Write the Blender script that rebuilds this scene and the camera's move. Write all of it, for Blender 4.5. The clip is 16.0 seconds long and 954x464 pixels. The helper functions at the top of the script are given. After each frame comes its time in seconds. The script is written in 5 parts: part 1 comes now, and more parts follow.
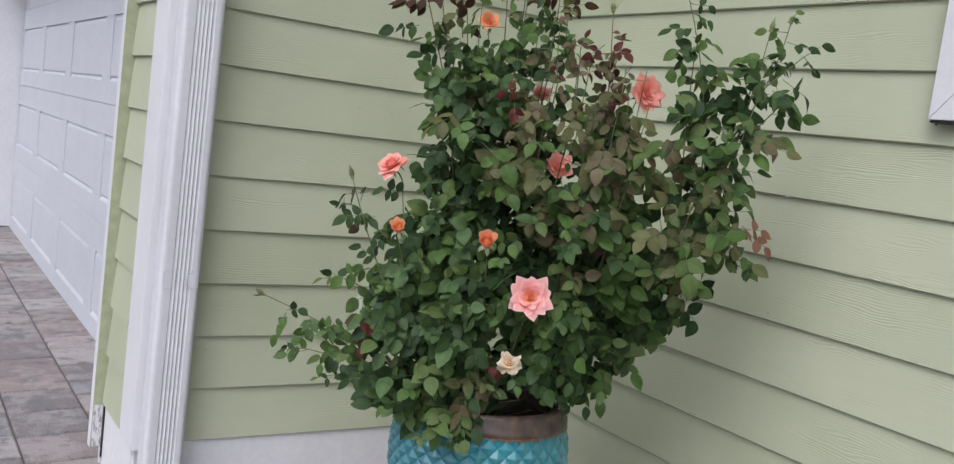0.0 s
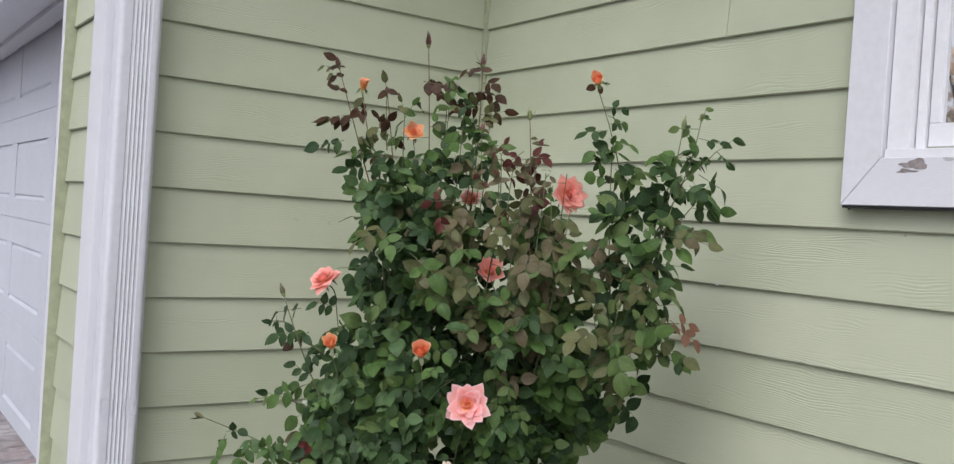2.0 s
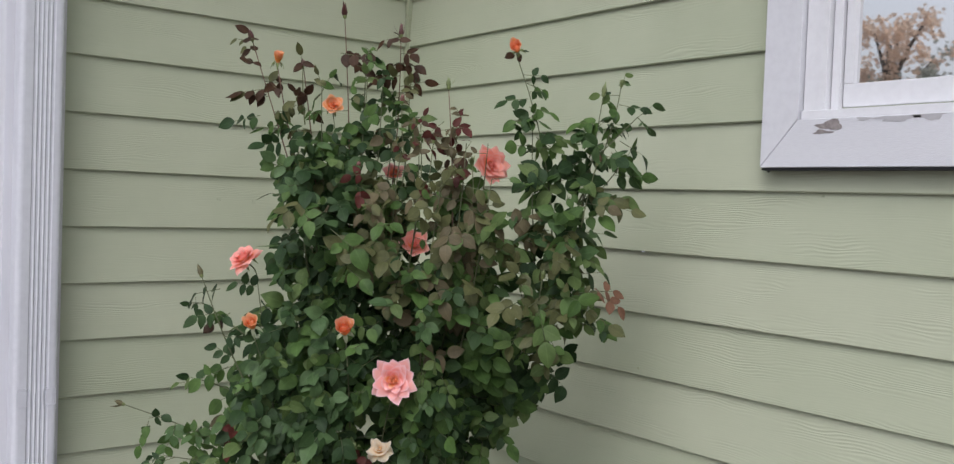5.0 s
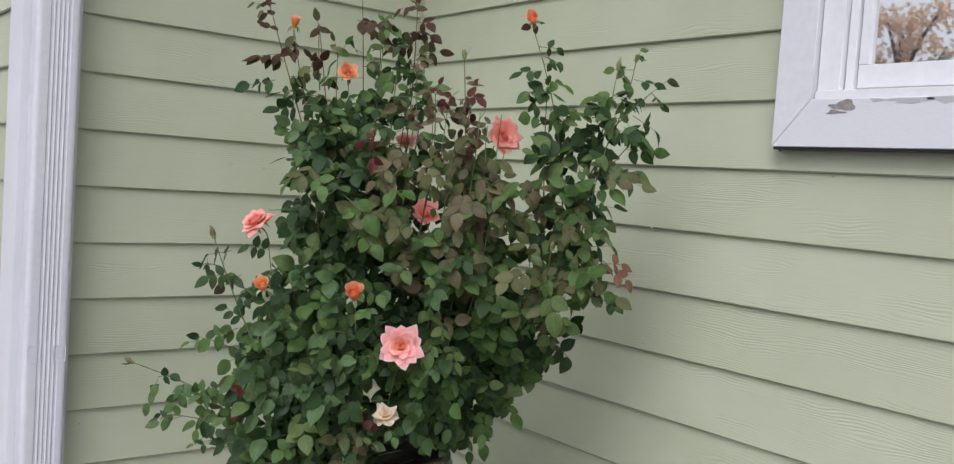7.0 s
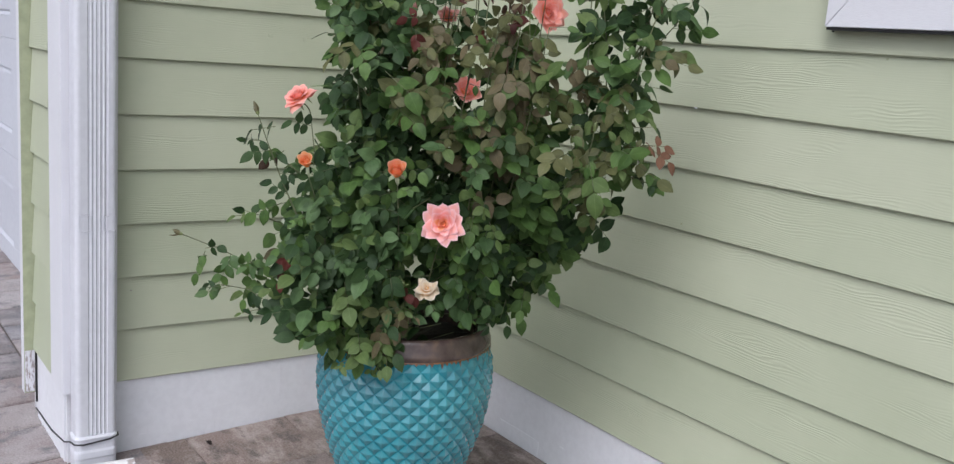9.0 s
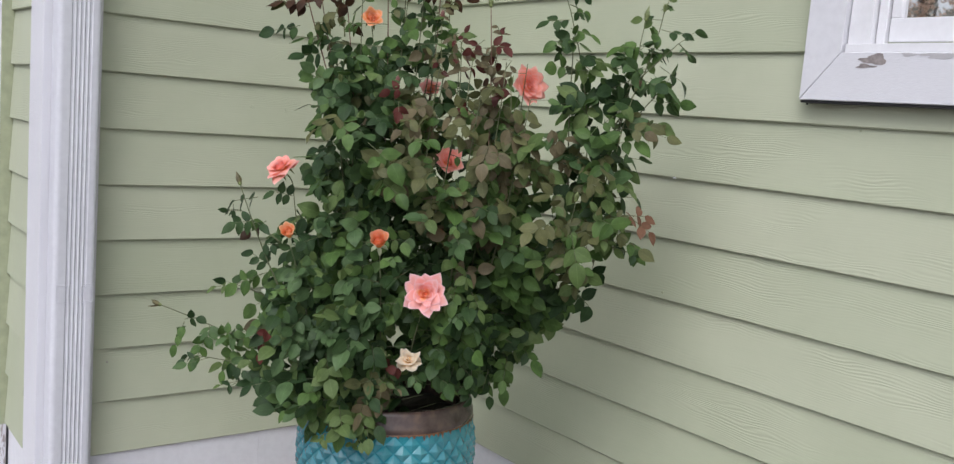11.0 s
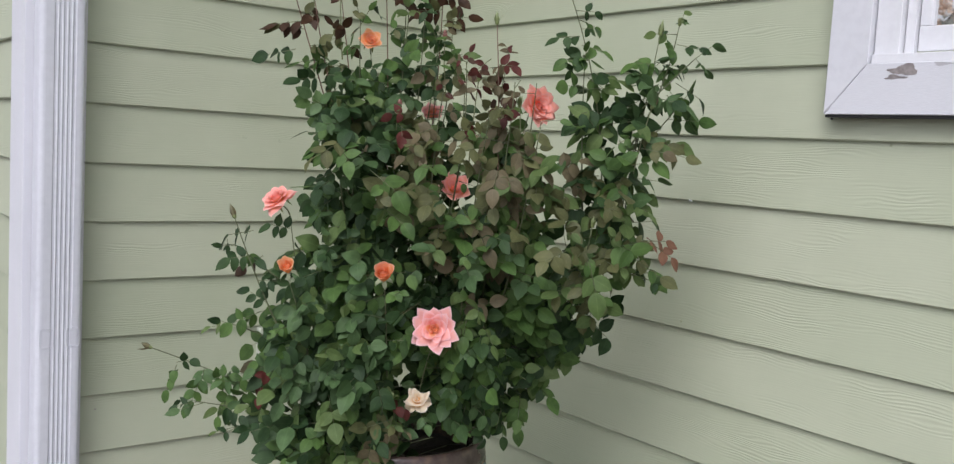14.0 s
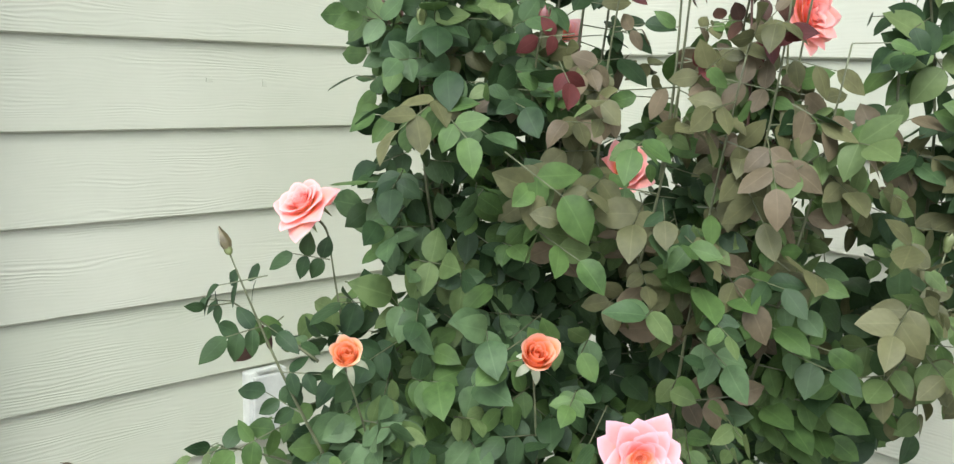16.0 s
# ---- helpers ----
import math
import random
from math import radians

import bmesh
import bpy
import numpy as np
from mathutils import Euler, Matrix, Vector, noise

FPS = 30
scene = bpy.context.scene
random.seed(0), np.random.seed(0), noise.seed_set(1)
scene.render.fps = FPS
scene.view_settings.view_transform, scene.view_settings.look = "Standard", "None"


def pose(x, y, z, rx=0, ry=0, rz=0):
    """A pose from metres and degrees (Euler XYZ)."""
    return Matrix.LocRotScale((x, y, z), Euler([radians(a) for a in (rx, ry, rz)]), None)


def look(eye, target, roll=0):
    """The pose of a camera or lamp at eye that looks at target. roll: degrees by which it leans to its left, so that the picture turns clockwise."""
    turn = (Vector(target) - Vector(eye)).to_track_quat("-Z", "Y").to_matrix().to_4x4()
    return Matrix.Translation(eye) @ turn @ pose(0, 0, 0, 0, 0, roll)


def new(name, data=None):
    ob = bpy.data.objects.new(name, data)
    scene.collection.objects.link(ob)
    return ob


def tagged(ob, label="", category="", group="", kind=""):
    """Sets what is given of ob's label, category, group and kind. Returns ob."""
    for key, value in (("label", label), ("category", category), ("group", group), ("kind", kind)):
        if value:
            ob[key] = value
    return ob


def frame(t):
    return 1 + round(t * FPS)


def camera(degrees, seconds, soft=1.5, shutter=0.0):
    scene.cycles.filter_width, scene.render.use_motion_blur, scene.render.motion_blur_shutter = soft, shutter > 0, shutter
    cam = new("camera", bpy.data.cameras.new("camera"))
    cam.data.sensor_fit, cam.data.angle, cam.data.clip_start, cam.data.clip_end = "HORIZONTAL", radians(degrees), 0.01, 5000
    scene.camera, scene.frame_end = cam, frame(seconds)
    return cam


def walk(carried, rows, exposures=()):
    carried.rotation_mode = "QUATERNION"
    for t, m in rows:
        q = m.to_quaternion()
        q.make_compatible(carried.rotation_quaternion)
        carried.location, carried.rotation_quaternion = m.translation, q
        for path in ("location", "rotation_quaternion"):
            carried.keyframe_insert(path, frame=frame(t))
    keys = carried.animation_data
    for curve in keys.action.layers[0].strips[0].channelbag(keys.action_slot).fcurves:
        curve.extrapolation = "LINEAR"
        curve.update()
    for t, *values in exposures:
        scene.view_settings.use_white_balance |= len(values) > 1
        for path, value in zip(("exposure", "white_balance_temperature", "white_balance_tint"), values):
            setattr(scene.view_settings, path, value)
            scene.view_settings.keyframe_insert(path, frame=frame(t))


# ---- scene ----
cam = camera(54.0, 16.0, soft=1.35)
PATH = [
    (0, (-2.161, -2.994, 1.362), (-1.072, -1.33, 1.148), 7.3),
    (0.5, (-2.158, -2.986, 1.383), (-1.066, -1.328, 1.143), 7.1),
    (1, (-2.168, -3.009, 1.385), (-1.087, -1.36, 1.05), 7.0),
    (1.5, (-2.144, -3.038, 1.405), (-1.047, -1.381, 1.176), 6.6),
    (2, (-2.099, -3.051, 1.426), (-0.958, -1.409, 1.402), 3.8),
    (2.5, (-2.054, -3.05, 1.426), (-0.88, -1.432, 1.395), 2.9),
    (3, (-2.05, -3.046, 1.426), (-0.864, -1.437, 1.379), 1.5),
    (3.5, (-2.037, -3.055, 1.42), (-0.824, -1.465, 1.373), 1.3),
    (4, (-2.029, -3.055, 1.426), (-0.798, -1.48, 1.372), 1.4),
    (6.5, (-2.051, -3.061, 1.394), (-0.819, -1.488, 1.3), 3.5),
    (7, (-2.058, -3.062, 1.393), (-0.826, -1.49, 1.281), 3.9),
    (7.5, (-2.07, -3.064, 1.405), (-0.851, -1.492, 1.203), 4.0),
    (8, (-2.075, -3.064, 1.414), (-0.891, -1.503, 1.014), 4.4),
    (8.2, (-2.081, -3.062, 1.418), (-0.907, -1.498, 0.998), 4.6),
    (10.3, (-2.075, -3.055, 1.409), (-0.884, -1.48, 1.091), 4.8),
    (10.5, (-2.093, -3.055, 1.41), (-0.883, -1.493, 1.097), 5.1),
    (11, (-2.09, -3.051, 1.424), (-0.878, -1.479, 1.176), 4.6),
    (11.5, (-2.09, -3.05, 1.415), (-0.878, -1.471, 1.219), 4.6),
    (12, (-2.091, -3.043, 1.416), (-0.879, -1.458, 1.274), 4.4),
    (12.5, (-2.09, -3.033, 1.419), (-0.877, -1.448, 1.291), 4.0),
    (13, (-2.083, -3.031, 1.411), (-0.873, -1.443, 1.289), 4.0),
    (13.5, (-2.09, -3.025, 1.413), (-0.873, -1.443, 1.283), 3.8),
    (14, (-2.045, -2.915, 1.401), (-0.816, -1.348, 1.221), 3.3),
    (14.5, (-1.942, -2.635, 1.418), (-0.689, -1.086, 1.246), 3.2),
    (15, (-1.868, -2.357, 1.42), (-0.589, -0.832, 1.225), 2.6),
    (15.5, (-1.844, -2.035, 1.424), (-0.469, -0.607, 1.161), 2.0),
    (16, (-1.651, -1.816, 1.429), (-0.322, -0.362, 1.085), 1.8),
]
EXPOSURES = [
    (0.0, 0.28, 6150, 13), (1.5, 0.32, 6150, 13), (3.0, 0.31, 6150, 13), (3.5, 0.35, 6150, 13), (4.0, 0.20, 6150, 13), (6.5, 0.10, 6150, 13), (7.0, 0.27, 6100, 13), (8.0, 0.36, 5980, 13), (10.5, 0.31, 6130, 13), (12.5, 0.35, 6150, 13),
    (14.5, 0.32, 6040, 14), (15.0, 0.31, 5990, 14.5), (15.5, 0.84, 5990, 14), (16.0, 1.25, 5860, 17),
]
walk(cam, [(t, look(eye, target, roll)) for t, eye, target, roll in PATH], EXPOSURES)

# ---- light: overcast sky, soft high sun ----
world = bpy.data.worlds.new("overcast")
scene.world = world
world.use_nodes = True
wn, wl = world.node_tree.nodes, world.node_tree.links
wn.clear()
sky = wn.new("ShaderNodeTexSky")
sky.sky_type = "NISHITA"
sky.sun_disc = False
sky.sun_elevation, sky.sun_rotation = radians(52), radians(235)
sky.dust_density, sky.air_density = 4.0, 1.0
pale = wn.new("ShaderNodeHueSaturation")
pale.inputs["Saturation"].default_value = 0.25
wbg = wn.new("ShaderNodeBackground")
wbg.inputs["Strength"].default_value = 0.15
wout = wn.new("ShaderNodeOutputWorld")
wl.new(sky.outputs[0], pale.inputs["Color"])
wl.new(pale.outputs[0], wbg.inputs[0])
wl.new(wbg.outputs[0], wout.inputs[0])
sun = new("sun", bpy.data.lights.new("sun", "SUN"))
sun.data.energy, sun.data.angle, sun.data.color = 0.8, radians(35), (1.0, 0.96, 0.9)
sun.matrix_world = look((-4.9, -3.4, 7.7), (0, 0, 0))


# ---- materials ----
def material(name, rough=0.5, metal=0.0, spec=0.5):
    m = bpy.data.materials.new(name)
    m.use_nodes = True
    n, l = m.node_tree.nodes, m.node_tree.links
    b = n["Principled BSDF"]
    b.inputs["Roughness"].default_value = rough
    b.inputs["Metallic"].default_value = metal
    b.inputs["Specular IOR Level"].default_value = spec
    return m, n, l, b


def noise_tex(n, l, scale, detail=4.0, stretch=None, coord="Object", rough=0.55, distort=0.0):
    c = n.new("ShaderNodeTexCoord")
    t = n.new("ShaderNodeTexNoise")
    t.inputs["Scale"].default_value = scale
    t.inputs["Detail"].default_value = detail
    t.inputs["Roughness"].default_value = rough
    t.inputs["Distortion"].default_value = distort
    if stretch:
        mp = n.new("ShaderNodeMapping")
        mp.inputs["Scale"].default_value = stretch
        l.new(c.outputs[coord], mp.inputs[0])
        l.new(mp.outputs[0], t.inputs["Vector"])
    else:
        l.new(c.outputs[coord], t.inputs["Vector"])
    return t.outputs["Fac"]


def ramp(n, l, fac, stops):
    r = n.new("ShaderNodeValToRGB")
    e = r.color_ramp.elements
    while len(e) > len(stops):
        e.remove(e[-1])
    while len(e) < len(stops):
        e.new(0.5)
    for k, (p, col) in zip(e, stops):
        k.position, k.color = p, (*col, 1)
    l.new(fac, r.inputs[0])
    return r.outputs["Color"]


def mix(n, l, fac, a, b, mode="MIX"):
    x = n.new("ShaderNodeMix")
    x.data_type, x.blend_type = "RGBA", mode
    for sock, v in ((x.inputs[0], fac), (x.inputs[6], a), (x.inputs[7], b)):
        if isinstance(v, (int, float)):
            sock.default_value = v
        elif isinstance(v, tuple):
            sock.default_value = (*v, 1)
        else:
            l.new(v, sock)
    return x.outputs[2]


def bump(n, l, b, height, strength, distance=0.002):
    k = n.new("ShaderNodeBump")
    k.inputs["Strength"].default_value, k.inputs["Distance"].default_value = strength, distance
    l.new(height, k.inputs["Height"])
    l.new(k.outputs[0], b.inputs["Normal"])


def siding_paint(name, along):
    """Matt sage paint over a pressed cedar grain; along: the axis the grain runs."""
    m, n, l, b = material(name, 0.55, 0, 0.35)
    st = (2.2, 26, 26) if along == "x" else (26, 2.2, 26)
    info = n.new("ShaderNodeObjectInfo")
    grain = noise_tex(n, l, 3.0, 6, st, distort=1.6)
    stain = noise_tex(n, l, 2.2, 5)
    fine = noise_tex(n, l, 60, 3)
    col = ramp(n, l, stain, [(0.3, (0.430, 0.462, 0.335)), (0.7, (0.492, 0.523, 0.390))])
    col = mix(n, l, 0.025, col, ramp(n, l, grain, [(0.35, (0.25, 0.3, 0.17)), (0.6, (0.55, 0.58, 0.42))]))
    tone = ramp(n, l, info.outputs["Random"], [(0.0, (0.94, 0.95, 0.93)), (1.0, (1.04, 1.03, 1.04))])
    col = mix(n, l, 1.0, col, tone, "MULTIPLY")
    l.new(col, b.inputs["Base Color"])
    h = mix(n, l, 0.12, ramp(n, l, grain, [(0.36, (0, 0, 0)), (0.56, (1, 1, 1))]), fine)
    co = n.new("ShaderNodeTexCoord")
    mp = n.new("ShaderNodeMapping")
    mp.inputs["Scale"].default_value = (0.22, 1, 1) if along == "x" else (1, 0.22, 1)
    wave = n.new("ShaderNodeTexWave")
    wave.bands_direction = "Z"
    for k, v in (("Scale", 46.0), ("Distortion", 24.0), ("Detail", 2.0), ("Detail Scale", 0.34), ("Detail Roughness", 0.5)):
        wave.inputs[k].default_value = v
    l.new(co.outputs["Object"], mp.inputs[0])
    l.new(mp.outputs[0], wave.inputs["Vector"])
    h = mix(n, l, 0.80, h, wave.outputs["Fac"])
    patch = noise_tex(n, l, 2.3, 3, (1, 1, 5.6), rough=0.6)
    h = mix(n, l, ramp(n, l, patch, [(0.48, (0.06, 0.06, 0.06)), (0.57, (0.42, 0.42, 0.42)), (0.68, (1, 1, 1))]), (0.6, 0.6, 0.6), h)
    bump(n, l, b, h, 0.54, 0.0020)
    return m


def white_paint(name, tint=(0.69, 0.692, 0.733), rough=0.45, wear=0.0, grain=None):
    m, n, l, b = material(name, rough, 0, 0.4)
    big = noise_tex(n, l, 3.0, 5)
    col = ramp(n, l, big, [(0.3, tuple(c * 0.93 for c in tint)), (0.7, tint)])
    small = noise_tex(n, l, 45, 4, grain)
    col = mix(n, l, 0.06, col, ramp(n, l, small, [(0.35, (0.4, 0.39, 0.38)), (0.6, (0.95, 0.95, 0.95))]))
    if wear:
        chips = noise_tex(n, l, 14, 6, grain, rough=0.7)
        col = mix(n, l, ramp(n, l, chips, [(wear, (0, 0, 0)), (wear + 0.03, (1, 1, 1))]), col, (0.33, 0.29, 0.28))
    l.new(col, b.inputs["Base Color"])
    bump(n, l, b, small, 0.12 if not grain else 0.35, 0.0015)
    return m


SIDING_X = siding_paint("sage_siding_paint_x", "x")
SIDING_Y = siding_paint("sage_siding_paint_y", "y")
WHITE = white_paint("white_trim_paint")
WHITE_WOOD = white_paint("weathered_white_wood", grain=(30, 2.0, 30), rough=0.6)
FLAKY = white_paint("peeling_white_wood", grain=(10, 10, 1.6), rough=0.7, wear=0.51)
WHITE_SILL = white_paint("flaking_white_wood", grain=(8, 1.2, 14), rough=0.6, wear=0.72)
VINYL = white_paint("white_vinyl", (0.76, 0.76, 0.79), 0.3)
ENAMEL = white_paint("white_enamelled_metal", (0.635, 0.642, 0.695), 0.38)
# darker and bluer than ENAMEL: the door's weaker light put into its colour
DOOR_SHADE_WHITE = white_paint("shade_toned_door_white", (0.545, 0.565, 0.625), 0.45)
BARE_GREY = white_paint("thin_grey_paint", (0.46, 0.45, 0.47), 0.7)
MASONRY = white_paint("white_painted_masonry", (0.71, 0.715, 0.755), 0.7)
SCUFFED = white_paint("scuffed_white_plastic", (0.66, 0.65, 0.66), 0.6, wear=0.60)


def plain(name, col, rough=0.5, metal=0.0, spec=0.5, vary=0.12, scale=30):
    m, n, l, b = material(name, rough, metal, spec)
    f = noise_tex(n, l, scale, 4)
    l.new(ramp(n, l, f, [(0.3, tuple(c * (1 - vary) for c in col)), (0.7, tuple(min(1, c * (1 + vary)) for c in col))]), b.inputs["Base Color"])
    bump(n, l, b, f, 0.15, 0.001)
    return m


GREEN_PAINT = plain("green_casing_paint", (0.37, 0.40, 0.27), 0.6)
RUBBER = plain("black_rubber", (0.015, 0.015, 0.016), 0.5)
RAW_WOOD = plain("grey_raw_wood", (0.25, 0.22, 0.215), 0.8, scale=60, vary=0.35)
DARK = plain("dark_interior", (0.05, 0.055, 0.06), 0.9)
SOIL = plain("dark_potting_soil", (0.018, 0.013, 0.010), 0.95, scale=90, vary=0.5)
SAND = plain("joint_sand", (0.10, 0.085, 0.075), 0.95, scale=120, vary=0.4)


def paver_material(name, shades, light, streak=(1, 1, 1), stain=(0.13, 0.115, 0.118), cloud=0.75):
    m, n, l, b = material(name, 0.85, 0, 0.3)
    info = n.new("ShaderNodeObjectInfo")
    co = n.new("ShaderNodeTexCoord")
    shift = n.new("ShaderNodeVectorMath")
    shift.operation = "ADD"
    far = n.new("ShaderNodeVectorMath")
    far.operation = "SCALE"
    far.inputs[0].default_value = (37, 53, 11)
    l.new(info.outputs["Random"], far.inputs["Scale"])
    l.new(co.outputs["Object"], shift.inputs[0])
    l.new(far.outputs[0], shift.inputs[1])
    grain = n.new("ShaderNodeVectorMath")
    grain.operation = "MULTIPLY"
    grain.inputs[1].default_value = streak
    l.new(shift.outputs[0], grain.inputs[0])

    def own_noise(scale, detail, rough):
        t = n.new("ShaderNodeTexNoise")
        for k, v in (("Scale", scale), ("Detail", detail), ("Roughness", rough)):
            t.inputs[k].default_value = v
        l.new(grain.outputs[0], t.inputs["Vector"])
        return t.outputs["Fac"]

    base = ramp(n, l, info.outputs["Random"], [(0.0, shades[0]), (0.3, shades[1]), (0.55, shades[2]), (0.8, shades[3]), (1.0, shades[4])])
    blot = own_noise(5.5, 6, 0.68)
    col = mix(n, l, ramp(n, l, blot, [(0.46, (0, 0, 0)), (0.60, (cloud, cloud, cloud))]), base, light)
    dark = own_noise(10, 5, 0.62)
    col = mix(n, l, ramp(n, l, dark, [(0.52, (0, 0, 0)), (0.64, (0.85, 0.85, 0.85))]), col, stain)
    grit = noise_tex(n, l, 150, 3)
    col = mix(n, l, 0.2, col, ramp(n, l, grit, [(0.3, (0.05, 0.05, 0.05)), (0.7, (0.6, 0.58, 0.56))]))
    l.new(col, b.inputs["Base Color"])
    bump(n, l, b, mix(n, l, 0.5, blot, grit), 0.5, 0.004)
    return m


PAVER = paver_material("tumbled_concrete_paver", ((0.195, 0.142, 0.135), (0.32, 0.295, 0.295), (0.125, 0.108, 0.112), (0.235, 0.178, 0.170), (0.145, 0.150, 0.172)), (0.37, 0.345, 0.345), stain=(0.095, 0.092, 0.104), cloud=0.45)
PAVER_BROWN = paver_material("brown_slate_paver", ((0.185, 0.128, 0.108), (0.205, 0.160, 0.148), (0.105, 0.070, 0.054), (0.180, 0.118, 0.098), (0.165, 0.140, 0.138)), (0.37, 0.31, 0.285), (1.6, 0.9, 1.0), (0.070, 0.048, 0.040))


def glass_material():
    m, n, l, b = material("window_glass", 0.02, 0, 0.9)
    b.inputs["Base Color"].default_value = (0.02, 0.022, 0.025, 1)
    b.inputs["IOR"].default_value = 5.0
    wob = noise_tex(n, l, 3.0, 1)
    bump(n, l, b, wob, 0.02, 0.002)
    return m


GLASS = glass_material()


# ---- building helpers ----
def box(bm, x0, x1, y0, y1, z0, z1, bev=0.0):
    v = [bm.verts.new((x, y, z)) for x in (x0, x1) for y in (y0, y1) for z in (z0, z1)]
    fs = [bm.faces.new([v[i] for i in q]) for q in ((0, 1, 3, 2), (4, 6, 7, 5), (0, 4, 5, 1), (2, 3, 7, 6), (0, 2, 6, 4), (1, 5, 7, 3))]
    if bev:
        edges = list({e for f in fs for e in f.edges})
        bmesh.ops.bevel(bm, geom=edges, offset=bev, segments=2, profile=0.6, affect="EDGES")


def extrude(bm, profile, place):
    """A closed prism: profile points (a, b), and place(a, b, k) for its two ends k = 0, 1."""
    e0 = [bm.verts.new(place(a, b, 0)) for a, b in profile]
    e1 = [bm.verts.new(place(a, b, 1)) for a, b in profile]
    k = len(profile)
    bm.faces.new(e0)
    bm.faces.new(e1[::-1])
    for i in range(k):
        bm.faces.new((e0[i], e1[i], e1[(i + 1) % k], e0[(i + 1) % k]))


def to_mesh(name, bm, mat, smooth=False):
    bmesh.ops.recalc_face_normals(bm, faces=bm.faces)
    me = bpy.data.meshes.new(name)
    bm.to_mesh(me)
    bm.free()
    for m in (mat if isinstance(mat, (list, tuple)) else [mat]):
        me.materials.append(m)
    if smooth:
        me.shade_smooth()
    return me


def part(name, bm, mat, parent=None, label="", smooth=False):
    ob = new(name, to_mesh(name, bm, mat, smooth))
    ob.parent = parent
    return tagged(ob, label)


def box_part(name, mat, parent, *dims, bev=0.0, label=""):
    bm = bmesh.new()
    box(bm, *dims, bev)
    return part(name, bm, mat, parent, label)


def tube(bm, pts, r0, r1=None, sides=6, cap=True):
    """A tapered round bar through the points."""
    r1 = r0 if r1 is None else r1
    pts = [Vector(p) for p in pts]
    rings, side = [], None
    for i, p in enumerate(pts):
        d = (pts[min(i + 1, len(pts) - 1)] - pts[max(i - 1, 0)]).normalized()
        if side is None:
            side = d.orthogonal().normalized()
        side = (side - d * side.dot(d)).normalized()
        up = d.cross(side)
        r = r0 + (r1 - r0) * i / max(1, len(pts) - 1)
        rings.append([bm.verts.new(p + (side * math.cos(2 * math.pi * k / sides) + up * math.sin(2 * math.pi * k / sides)) * r) for k in range(sides)])
    for a, b in zip(rings, rings[1:]):
        for k in range(sides):
            bm.faces.new((a[k], a[(k + 1) % sides], b[(k + 1) % sides], b[k]))
    if cap:
        bm.faces.new(rings[0][::-1])
        bm.faces.new(rings[-1])


# ---- structure: two sided walls that meet in an inner corner at the origin ----
LAP, BASE_Z, TOP = 0.178, 0.22, 3.25
BOARD = [(-0.0015, 0.0035), (0.0025, 0.0), (0.0042, 0.0), (0.0050, 0.014), (0.0125, 0.014), (0.0215, LAP + 0.03), (0.0120, LAP + 0.03)]


def ground_z(x):
    return 0.0 if x > -0.5 else max(-0.05, 0.045 * (x + 0.5))


wall_left = box_part("wall_left", WHITE, None, -1.405, 0.14, 0.022, 0.16, -0.1, TOP)
tagged(wall_left, "short house wall with sage green lap siding above a white base", "wall", kind="structure")
W_Y0, W_Y1, W_Z0, W_Z1 = -2.64, -1.755, 1.640, 2.60   # window opening in the long wall
bm = bmesh.new()
for d in ((-6.0, W_Y0, -0.1, TOP), (W_Y1, 0.022, -0.1, TOP), (W_Y0, W_Y1, -0.1, W_Z0), (W_Y0, W_Y1, W_Z1, TOP)):
    box(bm, 0.022, 0.14, *d)
wall_right = part("wall_right", bm, WHITE, None)
tagged(wall_right, "long house wall with sage green lap siding and a window", "wall", kind="structure")

rows_n = int((TOP - BASE_Z) / LAP)
for k in range(rows_n):
    z = BASE_Z + k * LAP
    bm = bmesh.new()
    extrude(bm, BOARD, lambda a, b, e: ((-1.257, -0.012)[e], a, z + b))
    part("siding_board", bm, SIDING_X, wall_left)
    for y0, y1 in ([(-6.0, -2.853), (-2.85, -0.012)] if k in (2, 5) else [(-6.0, -0.012)] if z < 1.6 else [(-6.0, W_Y0 - 0.06), (W_Y1 + 0.06, -1.222), (-1.2195, -0.012)] if k == 10 else [(-6.0, W_Y0 - 0.06), (W_Y1 + 0.06, -0.012)]):
        bm = bmesh.new()
        extrude(bm, BOARD, lambda a, b, e: (a, (y0, y1)[e], z + b))
        part("siding_board", bm, SIDING_Y, wall_right)
corner_post = box_part("inside_corner_trim", GREEN_PAINT, None, -0.011, 0.021, -0.011, 0.021, BASE_Z, TOP, bev=0.002)
tagged(corner_post, "narrow sage green inside corner post", "trim", kind="structure")
base_l = box_part("baseboard_1", MASONRY, None, -1.406, 0.0, 0.0075, 0.0215, -0.1, BASE_Z + 0.012)
base_r = box_part("baseboard_2", MASONRY, None, 0.0075, 0.0215, -6.0, 0.007, -0.1, BASE_Z + 0.012)
for o in (base_l, base_r):
    tagged(o, "white painted masonry base below the siding", "baseboard", kind="structure")

